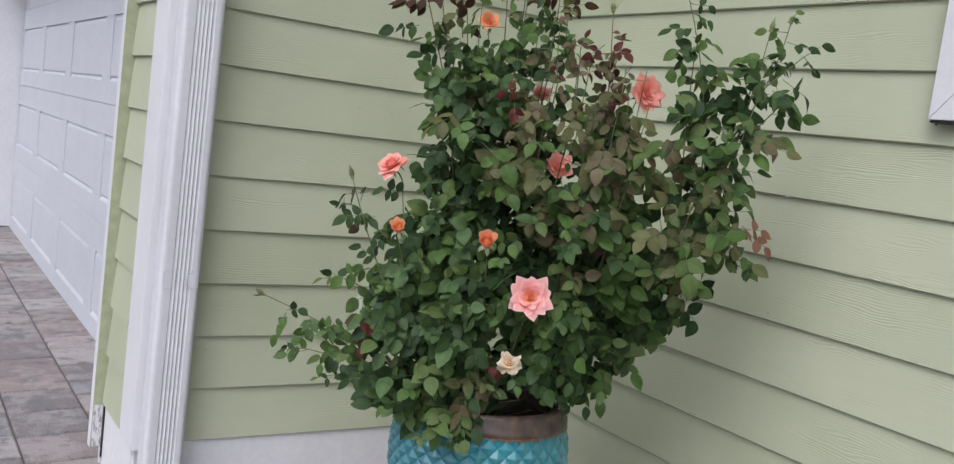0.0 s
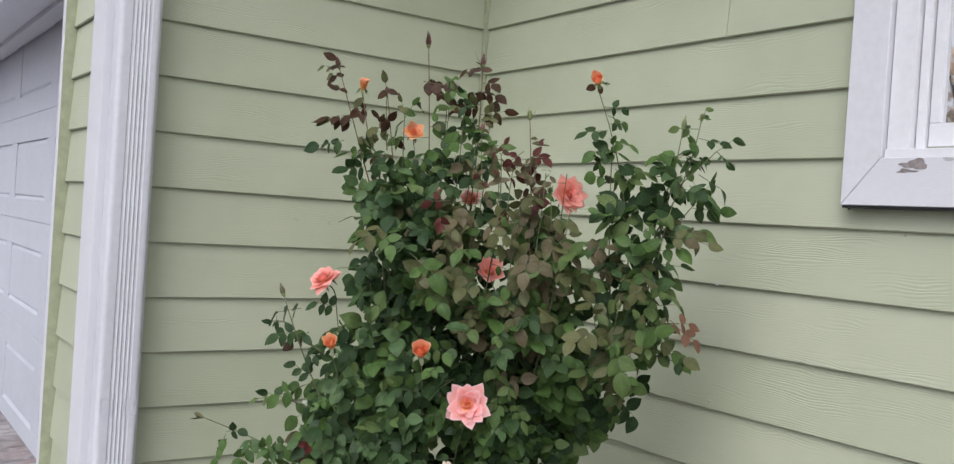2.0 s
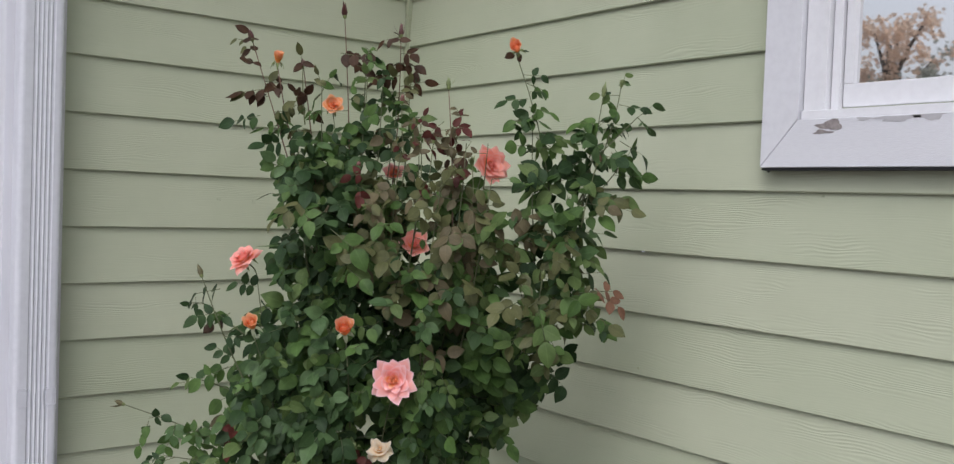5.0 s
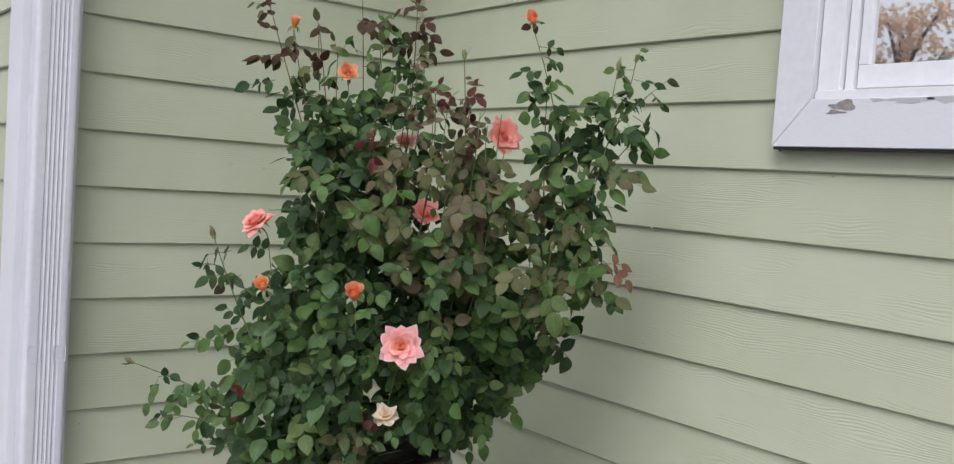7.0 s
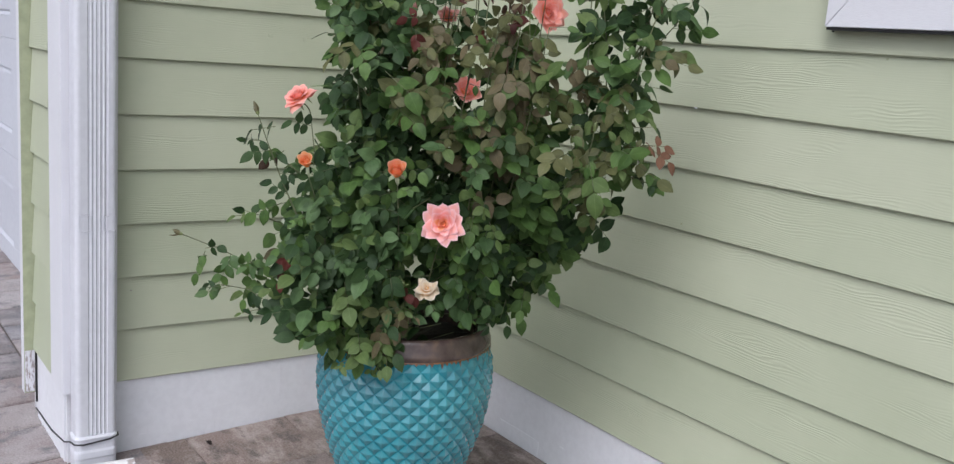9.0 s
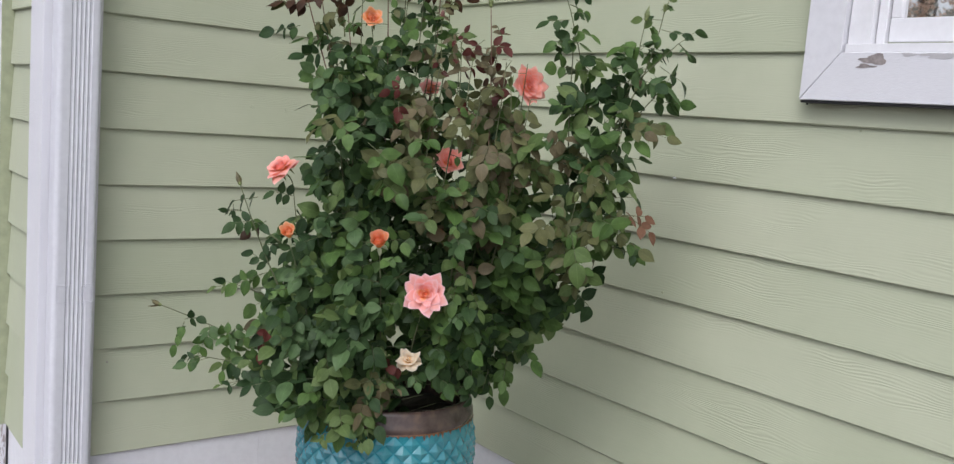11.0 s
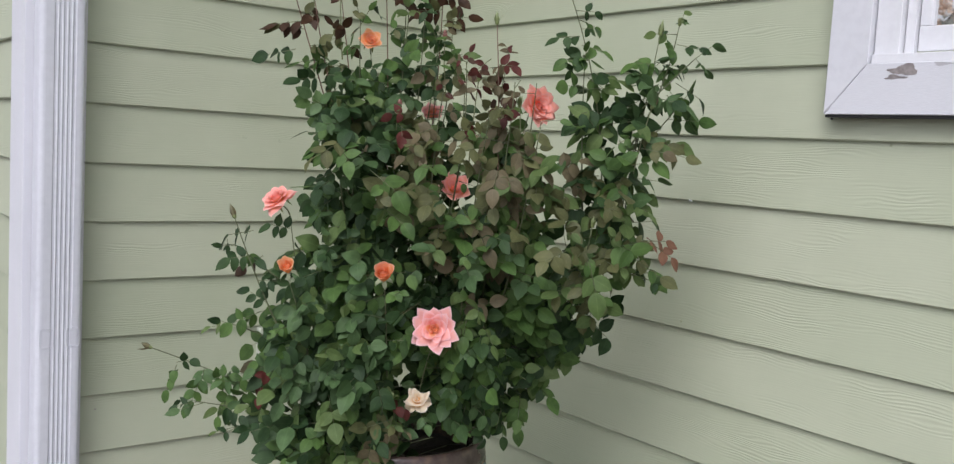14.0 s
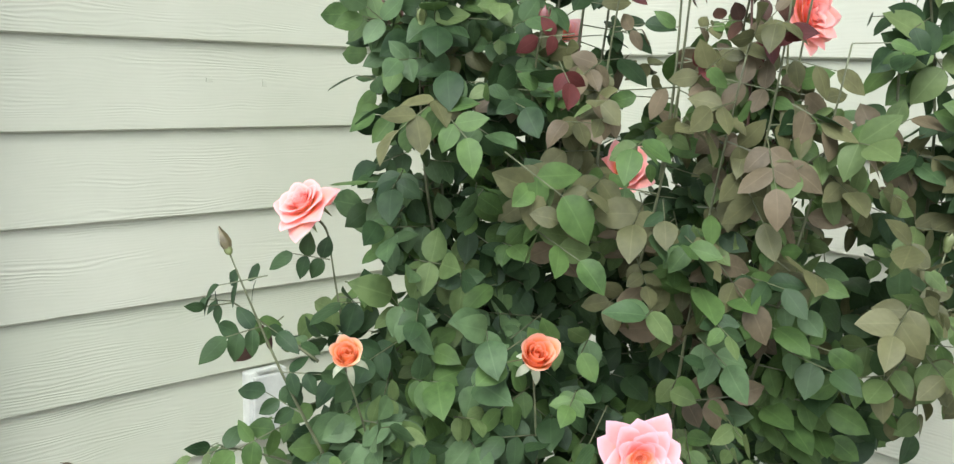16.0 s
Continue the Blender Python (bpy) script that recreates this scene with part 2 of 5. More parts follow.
for nm, d in (("paint_ridge", (-0.661, -0.658, 0.0064, 0.0085, 0.075, 0.20)), ("paint_ridge", (-0.910, -0.908, 0.0066, 0.0085, -0.03, 0.018)), ("paint_lump", (-0.562, -0.550, 0.0060, 0.0085, 0.036, 0.042)),
              ("paint_lump", (-1.180, -1.155, 0.0066, 0.0085, 0.014, 0.017)), ("paint_lump", (-1.00, -0.972, 0.0067, 0.0085, 0.032, 0.035))):
    box_part(nm, MASONRY, base_l, *d, bev=0.0009)
for nm, d in (("paint_ridge", (0.0064, 0.0085, -0.483, -0.480, 0.058, 0.088)), ("paint_ridge", (0.0060, 0.0085, -0.713, -0.709, -0.01, 0.048)), ("paint_ridge", (0.0067, 0.0085, -0.69, -0.486, 0.050, 0.053)), ("paint_lump", (0.0062, 0.0085, -0.843, -0.827, 0.072, 0.080))):
    box_part(nm, MASONRY, base_r, *d, bev=0.0009)

# small flaws in the siding: filled nail holes, a knot, a chip
for nm, y, z, w, h, mat in (("filled_nail_hole", -1.250, 0.953, 0.007, 0.007, GREEN_PAINT), ("paint_chip", -1.250, 1.289, 0.010, 0.004, WHITE), ("nail_head", -1.652, 1.518, 0.006, 0.006, RUBBER), ("filled_nail_hole", -1.802, 1.459, 0.007, 0.006, GREEN_PAINT)):
    face = -0.0015 + 0.065 * ((z - BASE_Z) % LAP)
    box_part(nm, mat, wall_right, face - 0.0012, face + 0.004, y - w / 2, y + w / 2, z - h / 2, z + h / 2, bev=0.0005)
for nm, x, z, w, h, mat in (("nail_head", -1.206, 0.531, 0.005, 0.004, RAW_WOOD), ("grain_knot", -0.747, 1.389, 0.016, 0.010, SIDING_X), ("grain_knot", -0.620, 1.383, 0.012, 0.014, SIDING_X)):
    face = -0.0015 + 0.065 * ((z - BASE_Z) % LAP)
    box_part(nm, mat, wall_left, x - w / 2, x + w / 2, face - 0.0009, face + 0.004, z - h / 2, z + h / 2, bev=0.0006)

# outer corner boards and the garage side of the house
bm = bmesh.new()
box(bm, -1.424, -1.255, -0.014, 0.0, 0.205, TOP, 0.002)
front_board = part("corner_trim_1", bm, WHITE_WOOD, None)
bm = bmesh.new()
box(bm, -1.424, -1.4065, 0.001, 0.155, 0.205, TOP, 0.002)
side_board = part("corner_trim_2", bm, WHITE_WOOD, None)
for o in (front_board, side_board):
    tagged(o, "white painted wooden corner board, slightly weathered", "trim", kind="structure")
wall_garage = box_part("wall_garage", WHITE, None, -1.40, -1.30, 0.162, 0.487, -0.1, TOP)
tagged(wall_garage, "narrow garage wall strip with sage green lap siding", "wall", kind="structure")
box_part("garage_base", MASONRY, wall_garage, -1.412, -1.402, 0.023, 0.438, -0.1, BASE_Z + 0.012)
for k in range(rows_n):
    z = BASE_Z + k * LAP
    bm = bmesh.new()
    extrude(bm, BOARD, lambda a, b, e: (-1.424 + a, (0.156, 0.438)[e], z + b))
    part("siding_board", bm, SIDING_Y, wall_garage)
casing = box_part("door_casing_1", [WHITE_WOOD, GREEN_PAINT, RAW_WOOD], None, -1.455, -1.403, 0.440, 0.488, 0.055, TOP, bev=0.002)
for f in casing.data.polygons:
    if f.normal.y < -0.9:
        f.material_index = 1
tagged(casing, "white garage door casing with green painted side and rotten foot", "trim", kind="structure")
box_part("bare_wood_patch", FLAKY, casing, -1.452, -1.420, 0.4365, 0.4395, 0.06, 0.215, label="peeled grey bare wood")
# solid black strip that stands in for the shade in an open gap
box_part("black_strip", RUBBER, casing, -1.4185, -1.4135, 0.4300, 0.4390, 0.02, 0.222)
jamb = box_part("door_jamb_1", WHITE, None, -1.402, -1.02, 0.4885, 0.54, -0.1, TOP)
box_part("inner_wall", WHITE, jamb, -1.09, -1.02, 0.541, 1.29, -0.1, TOP)
tagged(jamb, "white painted return beside the garage door", "trim", kind="structure")
far_wall = box_part("wall_far", WHITE, None, -2.6, -1.0, 6.28, 6.45, -0.05, TOP)
tagged(far_wall, "white painted wall end beyond the garage door", "wall", kind="structure")
# solid black line along the wall's foot
box_part("black_strip", RUBBER, far_wall, -2.59, -1.1, 6.268, 6.279, -0.045, -0.02)
header = box_part("door_header", ENAMEL, None, -1.44, -0.95, 0.541, 6.27, 2.37, TOP, bev=0.004)
tagged(header, "white boxed header above the garage door", "trim", kind="structure")
for z0, x0 in ((2.335, -1.452), (2.345, -1.22)):
    box_part("header_moulding", ENAMEL, header, x0, x0 + 0.09, 0.545, 6.26, z0, 2.368)

garage_door = tagged(new("garage_door"), "wide white raised-panel steel garage door, shut", "garage door")
SECTION = 0.648
def bevelled_field(bm, x, y0, y1, z0, z1):
    """A raised field between the rails: a sloping lip below it, a groove round it, slopes and a flat face."""
    ring = []
    for iy, lo, hi, d0, d1 in ((0.0, 0.0, 0.0, 0.001, 0.012), (0.001, 0.018, 0.004, 0.012, 0.012), (0.006, 0.030, 0.030, 0.003, 0.003), (0.010, 0.036, 0.036, 0.003, 0.003)):
        ring.append([bm.verts.new((x + d, y, z)) for y, z, d in ((y0 + iy, z0 + lo, d0), (y1 - iy, z0 + lo, d0), (y1 - iy, z1 - hi, d1), (y0 + iy, z1 - hi, d1))])
    for a, b in zip(ring, ring[1:]):
        for i in range(4):
            bm.faces.new((a[i], a[(i + 1) % 4], b[(i + 1) % 4], b[i]))
    bm.faces.new(ring[-1])


for r in range(4):
    zs = -0.045 + r * SECTION
    ze, z0, z1 = zs + SECTION - 0.003, zs + 0.123, zs + 0.482
    sec = box_part("door_section", DOOR_SHADE_WHITE, garage_door, -1.0865, -1.055, 1.295, 6.265, zs, ze)
    for a, b in ((zs, z0), (z1, ze)):
        box_part("rail", DOOR_SHADE_WHITE, sec, -1.100, -1.087, 1.295, 6.265, a, b)
    edges = [1.295] + [v for c in range(4) for v in (1.42 + c * 1.245, 2.45 + c * 1.245)] + [6.265]
    for a, b in zip(edges[::2], edges[1::2]):
        box_part("stile", DOOR_SHADE_WHITE, sec, -1.100, -1.087, a, b, z0 + 0.0005, z1 - 0.0005)
    for a, b in zip(edges[1::2], edges[2::2]):
        bm = bmesh.new()
        bevelled_field(bm, -1.100, a + 0.0005, b - 0.0005, z0 + 0.0005, z1 - 0.0005)
        part("raised_panel", bm, DOOR_SHADE_WHITE, sec)
box_part("bottom_seal", RUBBER, garage_door, -1.102, -1.06, 1.295, 6.265, -0.062, -0.0455)

# eaves over both walls
soffit = box_part("ceiling", WHITE, None, -1.75, 0.14, -0.55, 0.14, TOP, TOP + 0.12)
soffit2 = box_part("ceiling_2", WHITE, None, -0.55, 0.14, -6.0, -0.552, TOP, TOP + 0.12)
for o in (soffit, soffit2):
    tagged(o, "white roof soffit over the house wall", "soffit", kind="structure")

# ground: one sheet to the horizon, paving laid on it
bm = bmesh.new()
xs = (-400.0, -1.6, -0.5, 400.0)
vs = [[bm.verts.new((x, y, ground_z(x) - 0.009)) for y in (-400.0, 400.0)] for x in xs]
for a, b in zip(vs, vs[1:]):
    bm.faces.new((a[0], b[0], b[1], a[1]))
ground = part("ground", bm, SAND, None)
tagged(ground, "sand bedded ground round the house", "ground", kind="structure")

# window in the long wall
window = tagged(new("window_1"), "white vinyl window in a mitred white wooden surround", "window", kind="structure")
OUT_Y0, OUT_Y1, OUT_Z0, OUT_Z1 = W_Y0 - 0.105, -1.655, 1.525, W_Z1 + 0.11
IN = (W_Y0, W_Y1, W_Z0, W_Z1)
for name, q, mat in (("side_casing", ((OUT_Y1, OUT_Z0), (OUT_Y1, OUT_Z1), (IN[1], IN[3]), (IN[1], IN[2])), WHITE),
                     ("side_casing", ((OUT_Y0, OUT_Z0), (IN[0], IN[2]), (IN[0], IN[3]), (OUT_Y0, OUT_Z1)), WHITE),
                     ("bottom_casing", ((OUT_Y0, OUT_Z0), (OUT_Y1, OUT_Z0), (IN[1], IN[2]), (IN[0], IN[2])), WHITE_SILL),
                     ("top_casing", ((OUT_Y0, OUT_Z1), (IN[0], IN[3]), (IN[1], IN[3]), (OUT_Y1, OUT_Z1)), WHITE)):
    bm = bmesh.new()
    cy, cz = sum(p[0] for p in q) / 4, sum(p[1] for p in q) / 4
    q = [(cy + (y - cy) * 0.9985, cz + (z - cz) * 0.9985) for y, z in q]
    extrude(bm, q, lambda a, b, e: ((-0.042, -0.002)[e], a, b))
    bmesh.ops.bevel(bm, geom=list(bm.edges), offset=0.0015, segments=1, affect="EDGES")
    part(name, bm, mat, window)
def flake(name, y, z, w, h, seed, label, mat=RAW_WOOD):
    """A thin ragged patch where the paint has come off the bottom casing."""
    r = random.Random(seed)
    pts = []
    for k in range(30):
        a = 2 * math.pi * k / 30
        m = 1 + 0.28 * math.sin(3 * a + seed) + r.uniform(-0.16, 0.16)
        pts.append((y + w / 2 * math.cos(a) * m, min(1.6385, z + h / 2 * math.sin(a) * m)))
    bm = bmesh.new()
    extrude(bm, pts, lambda p, q, e: ((-0.0428, -0.0415)[e], p, q))
    part(name, bm, mat, window, label)


# added black strip: paints the shaded line under the bottom casing
box_part("underside_shade", RUBBER, window, -0.037, -0.003, OUT_Y0 + 0.003, OUT_Y1 - 0.003, 1.5185, 1.5245, label="black strip added for the shade below the surround")
flake("bare_patch", -1.843, 1.623, 0.060, 0.024, 2, "grey bare wood where paint has flaked")
flake("bare_patch", -1.822, 1.608, 0.045, 0.009, 4, "grey bare wood where paint has flaked")
for k in range(9):
    flake("bare_edge", -1.925 - 0.075 * k, 1.634 - 0.002 * (k % 2), 0.035 + 0.03 * ((k * 5) % 3), 0.008 + 0.004 * (k % 3), 5 + k, "grey thin paint along the sill edge", BARE_GREY)
box_part("window_sill", VINYL, window, -0.034, 0.03, W_Y0 + 0.002, W_Y1 - 0.004, 1.6405, 1.661, bev=0.002)
for a, b, x in ((W_Y1 - 0.003, W_Y1 - 0.060, -0.024), (W_Y1 - 0.0635, W_Y1 - 0.085, -0.006), (W_Y0 + 0.002, W_Y0 + 0.07, -0.024)):
    box_part("window_frame", VINYL, window, x, 0.05, min(a, b), max(a, b), 1.6615, W_Z1 - 0.002, bev=0.002)
sash = new("sash")
sash.parent = window
SY0, SY1, SZ0, SZ1 = W_Y0 + 0.072, W_Y1 - 0.0885, 1.668, W_Z1 - 0.01
for d in ((SY0, SY1, SZ0, SZ0 + 0.055), (SY0, SY1, SZ1 - 0.05, SZ1), (SY1 - 0.025, SY1, SZ0 + 0.0555, SZ1 - 0.0505), (SY0, SY0 + 0.037, SZ0 + 0.0555, SZ1 - 0.0505)):
    box_part("sash_rail", VINYL, sash, 0.004, 0.04, *d, bev=0.003)
box_part("pane", GLASS, sash, 0.018, 0.024, SY0 + 0.034, SY1 - 0.024, SZ0 + 0.052, SZ1 - 0.047)
box_part("window_backing", DARK, window, 0.055, 0.06, W_Y0 + 0.001, W_Y1 - 0.001, W_Z0 + 0.001, W_Z1 - 0.001)

# downspout on the outer corner
downspout = tagged(new("downspout"), "white corrugated metal downspout strapped to the house corner", "downspout")
X0, X1, YB, YF = -1.402, -1.278, -0.016, -0.094
prof = []
for cx, cy, a0 in ((X1 - 0.014, YB - 0.010, 90), (X1 - 0.014, YF + 0.014, 0)):
    r = 0.010 if cy > -0.05 else 0.014
    prof += [(cx + r * math.cos(radians(a0 - 22.5 * i)), cy + r * math.sin(radians(a0 - 22.5 * i))) for i in range(5)]
ribs = []
span0, span1, grooves = X1 - 0.026, X0 + 0.036, 5
for g in range(grooves):
    c = span0 + (span1 - span0) * (g + 0.5) / grooves
    w = (span0 - span1) / grooves * 0.5
    ribs += [(c + w * 0.9, YF), (c + w * 0.36, YF + 0.0026), (c - w * 0.36, YF + 0.0026), (c - w * 0.9, YF)]
prof += ribs
for cx, cy, a0 in ((X0 + 0.016, YF + 0.016, -90), (X0 + 0.010, YB - 0.010, 180)):
    r = 0.016 if cy < -0.05 else 0.010
    prof += [(cx + r * math.cos(radians(a0 - 22.5 * i)), cy + r * math.sin(radians(a0 - 22.5 * i))) for i in range(5)]
bm = bmesh.new()
extrude(bm, prof, lambda a, b, e: (a, b, (0.075, TOP)[e]))
part("pipe", bm, ENAMEL, downspout)


def ring_prof(grow):
    pts = []
    for cx, cy, a0 in ((X1 - 0.016, YB - 0.016, 90), (X1 - 0.016, YF + 0.016, 0), (X0 + 0.016, YF + 0.016, -90), (X0 + 0.016, YB - 0.016, 180)):
        r = 0.016 + grow
        pts += [(cx + r * math.cos(radians(a0 - 22.5 * i)), cy + r * math.sin(radians(a0 - 22.5 * i))) for i in range(5)]
    return pts


bm = bmesh.new()
levels = [(-0.06, 0.003), (0.005, 0.003), (0.012, 0.0055), (0.030, 0.0055), (0.038, 0.003), (0.070, 0.004), (0.078, 0.0065), (0.086, 0.002)]
loops = [[bm.verts.new((x, y, z)) for x, y in ring_prof(g)] for z, g in levels]
for a, b in zip(loops, loops[1:]):
    for i in range(len(a)):
        bm.faces.new((a[i], a[(i + 1) % len(a)], b[(i + 1) % len(a)], b[i]))
bm.faces.new(loops[-1])
part("cuff", bm, ENAMEL, downspout, "white crimped outlet cuff")
for z in (0.784, 2.2):
    strap = new("strap")
    strap.parent = downspout
    for c in (X1 - 0.024, X0 + 0.028):
        bm = bmesh.new()
        pts = []
        for cx, cz, a0 in ((c + 0.011, z + 0.020, 90), (c + 0.011, z - 0.020, 0), (c - 0.011, z - 0.020, -90), (c - 0.011, z + 0.020, 180)):
            pts += [Vector((cx + 0.007 * math.cos(radians(a0 - 30 * i)), YF - 0.0004, cz + 0.007 * math.sin(radians(a0 - 30 * i)))) for i in range(4)]
        tube(bm, pts + pts[:1], 0.0012, sides=5, cap=False)
        box(bm, c - 0.010, c + 0.010, YF - 0.0006, YF + 0.004, z - 0.022, z + 0.022, 0.001)
        part("strap_end", bm, ENAMEL, strap)
bm = bmesh.new()
tube(bm, [(-1.415, 0.45, -0.012), (-1.414, 0.2, 0.0), (-1.412, 0.02, 0.03), (X0 - 0.008, -0.05, 0.058), (X0 - 0.004, YF + 0.004, 0.062), (X0 + 0.02, YF - 0.008, 0.062), (X1 - 0.02, YF - 0.008, 0.069), (X1 + 0.006, YF + 0.002, 0.074), (X1 + 0.008, YF + 0.02, 0.076)], 0.0028, sides=6)
cord = part("cable", bm, RUBBER, None, smooth=True)
tagged(cord, "thin black cable tied round the foot of the downspout", "cable")
bm = bmesh.new()
tube(bm, [(-1.475, -0.145, -0.016), (-1.36, -0.165, -0.013), (-1.245, -0.190, -0.006)], 0.030, 0.032, sides=18)
stub = part("drain_pipe", bm, SCUFFED, None, smooth=False)
tagged(stub, "short scuffed white drain pipe lying at the downspout foot", "pipe")

GREY_PLASTIC = plain("grey_green_plastic", (0.46, 0.49, 0.41), 0.5)
# outlet box on the short wall
outlet = tagged(new("outlet_box"), "light grey weatherproof outlet box on the siding", "outlet")
box_part("box", GREY_PLASTIC, outlet, -0.682, -0.588, -0.030, 0.008, 0.606, 0.750, bev=0.006)
box_part("cover", GREY_PLASTIC, outlet, -0.677, -0.593, -0.040, -0.031, 0.612, 0.744, bev=0.004)
box_part("hinge", GREY_PLASTIC, outlet, -0.667, -0.603, -0.036, -0.029, 0.7505, 0.758, bev=0.002)


# ---- the glazed pot ----
def glaze_material():
    m, n, l, b = material("turquoise_glaze", 0.16, 0, 0.45)
    b.inputs["Coat Weight"].default_value = 0.6
    b.inputs["Coat IOR"].default_value = 1.5
    b.inputs["Coat Roughness"].default_value = 0.04
    big = noise_tex(n, l, 9, 5)
    col = ramp(n, l, big, [(0.25, (0.004, 0.112, 0.158)), (0.5, (0.008, 0.185, 0.240)), (0.75, (0.020, 0.245, 0.292))])
    geo = n.new("ShaderNodeNewGeometry")
    # ridges and tips mixed paler: a highlight painted into the glaze colour
    edge = ramp(n, l, geo.outputs["Pointiness"], [(0.50, (0, 0, 0)), (0.60, (0.35, 0.35, 0.35))])
    col = mix(n, l, edge, col, (0.32, 0.62, 0.60))
    l.new(col, b.inputs["Base Color"])
    return m


def rim_material():
    m, n, l, b = material("brown_glaze", 0.25, 0, 0.5)
    f = noise_tex(n, l, 25, 5)
    l.new(ramp(n, l, f, [(0.3, (0.045, 0.028, 0.024)), (0.55, (0.082, 0.057, 0.050)), (0.75, (0.13, 0.085, 0.06))]), b.inputs["Base Color"])
    bump(n, l, b, f, 0.15, 0.002)
    return m


GLAZE, RIM = glaze_material(), rim_material()
RUST = plain("rust_glaze_drip", (0.125, 0.066, 0.032), 0.25, scale=70, vary=0.5)
POT = Vector((-0.685, -0.885, 0.0))
pot = tagged(new("plant_pot"), "round turquoise glazed planter with diamond relief and brown rim", "planter")
pot.location = POT


def pot_r(z):
    """The egg-shaped body: narrow foot, widest at three quarters of its height."""
    t = z / 0.64
    return 0.100 + 0.148 * math.sin(min(1.0, t / 0.75) * math.pi / 2) ** 1.15 - 0.024 * (max(0.0, t - 0.75) / 0.25) ** 1.6


def lathe(bm, prof, k):
    loops = [[bm.verts.new((r * math.cos(2 * math.pi * i / k), r * math.sin(2 * math.pi * i / k), z)) for i in range(k)] for r, z in prof]
    for a, b in zip(loops, loops[1:]):
        for i in range(k):
            bm.faces.new((a[i], a[(i + 1) % k], b[(i + 1) % k], b[i]))
    return loops


bm = bmesh.new()
NU, NV, ZLO, ZHI = 32, 13, 0.014, 0.604
made = {}


def gv(i, j, lift):
    """One point of the diamond relief; i, j count half cells round and up."""
    key = (round(i % (2 * NU), 3), round(j, 3))
    if key not in made:
        z = ZLO + (ZHI - ZLO) * j / (2 * NV)
        a = math.pi * i / NU
        r = pot_r(z) + lift
        made[key] = bm.verts.new((r * math.cos(a), r * math.sin(a), z))
    return made[key]


STEPS = ((0.92, 0.0007), (0.80, 0.0018), (0.24, 0.0068))
TURNS = ((1, 0), (0, 1), (-1, 0), (0, -1))
for j in range(1, 2 * NV):
    for i in range(2 * NU):
        if (i + j) % 2 == 0:
            continue
        flat = 0.12 if j >= 2 * NV - 1 else 0.40 if j == 2 * NV - 2 else 1.0
        outer = [gv(i + a, j + b, 0.0) for a, b in TURNS]
        eights = []
        for s, h in STEPS:
            w = 0.055 if s > 0.5 else 0.04
            eights.append([gv(i + a * (s - w) + c * e * w, j + b * (s - w) + d * e * w, h * flat) for (a, b), (c, d) in zip(TURNS, ((0, 1), (-1, 0), (0, -1), (1, 0))) for e in (-1, 1)])
        first = eights[0]
        for k in range(4):
            bm.faces.new((outer[k], first[2 * k + 1], first[2 * k]))
            bm.faces.new((outer[k], outer[(k + 1) % 4], first[(2 * k + 2) % 8], first[2 * k + 1]))
        for lo, hi in zip(eights, eights[1:]):
            for k in range(8):
                bm.faces.new((lo[k], lo[(k + 1) % 8], hi[(k + 1) % 8], hi[k]))
        top = gv(i, j, 0.0078 * flat)
        for k in range(8):
            bm.faces.new((eights[-1][k], eights[-1][(k + 1) % 8], top))
part("body", bm, GLAZE, pot)
bm = bmesh.new()
lathe(bm, [(0.094, 0.0), (0.102, 0.008), (0.106, 0.024), (0.09, 0.03)], 48)
part("foot", bm, GLAZE, pot, smooth=True)
bm = bmesh.new()
lathe(bm, [(0.230, 0.576), (0.2385, 0.584), (0.2400, 0.592), (0.2385, 0.602), (0.2325, 0.612), (0.2310, 0.630), (0.2270, 0.640), (0.218, 0.642), (0.208, 0.634), (0.204, 0.60), (0.200, 0.52)], 64)
part("rim", bm, RIM, pot, "glossy brown glazed rim", smooth=True)
bm = bmesh.new()
rng = random.Random(5)
tops, lows = [], []
for k in range(320):
    a = 2 * math.pi * k / 320
    ln = rng.choice((0.002, 0.004, 0.006, 0.009, 0.016)) if k % 3 == 1 else 0.0005
    z1 = 0.583 - ln
    r1 = pot_r(z1) + 0.0045
    tops.append(bm.verts.new((0.2392 * math.cos(a), 0.2392 * math.sin(a), 0.586)))
    lows.append(bm.verts.new((r1 * math.cos(a), r1 * math.sin(a), z1)))
for k in range(320):
    bm.faces.new((tops[k], tops[(k + 1) % 320], lows[(k + 1) % 320], lows[k]))
part("glaze_drip", bm, RUST, pot, "rusty brown glaze run below the rim")
bm = bmesh.new()
rng = random.Random(6)
c0 = bm.verts.new((0, 0, 0.585))
ringv = []
for rr in (0.07, 0.14, 0.203):
    ringv.append([bm.verts.new((rr * math.cos(2 * math.pi * k / 36), rr * math.sin(2 * math.pi * k / 36), 0.578 + rng.uniform(-0.008, 0.008))) for k in range(36)])
for i in range(36):
    bm.faces.new((c0, ringv[0][i], ringv[0][(i + 1) % 36]))
    for a, b in zip(ringv, ringv[1:]):
        bm.faces.new((a[i], b[i], b[(i + 1) % 36], a[(i + 1) % 36]))
part("soil", bm, SOIL, pot, "dark potting soil")


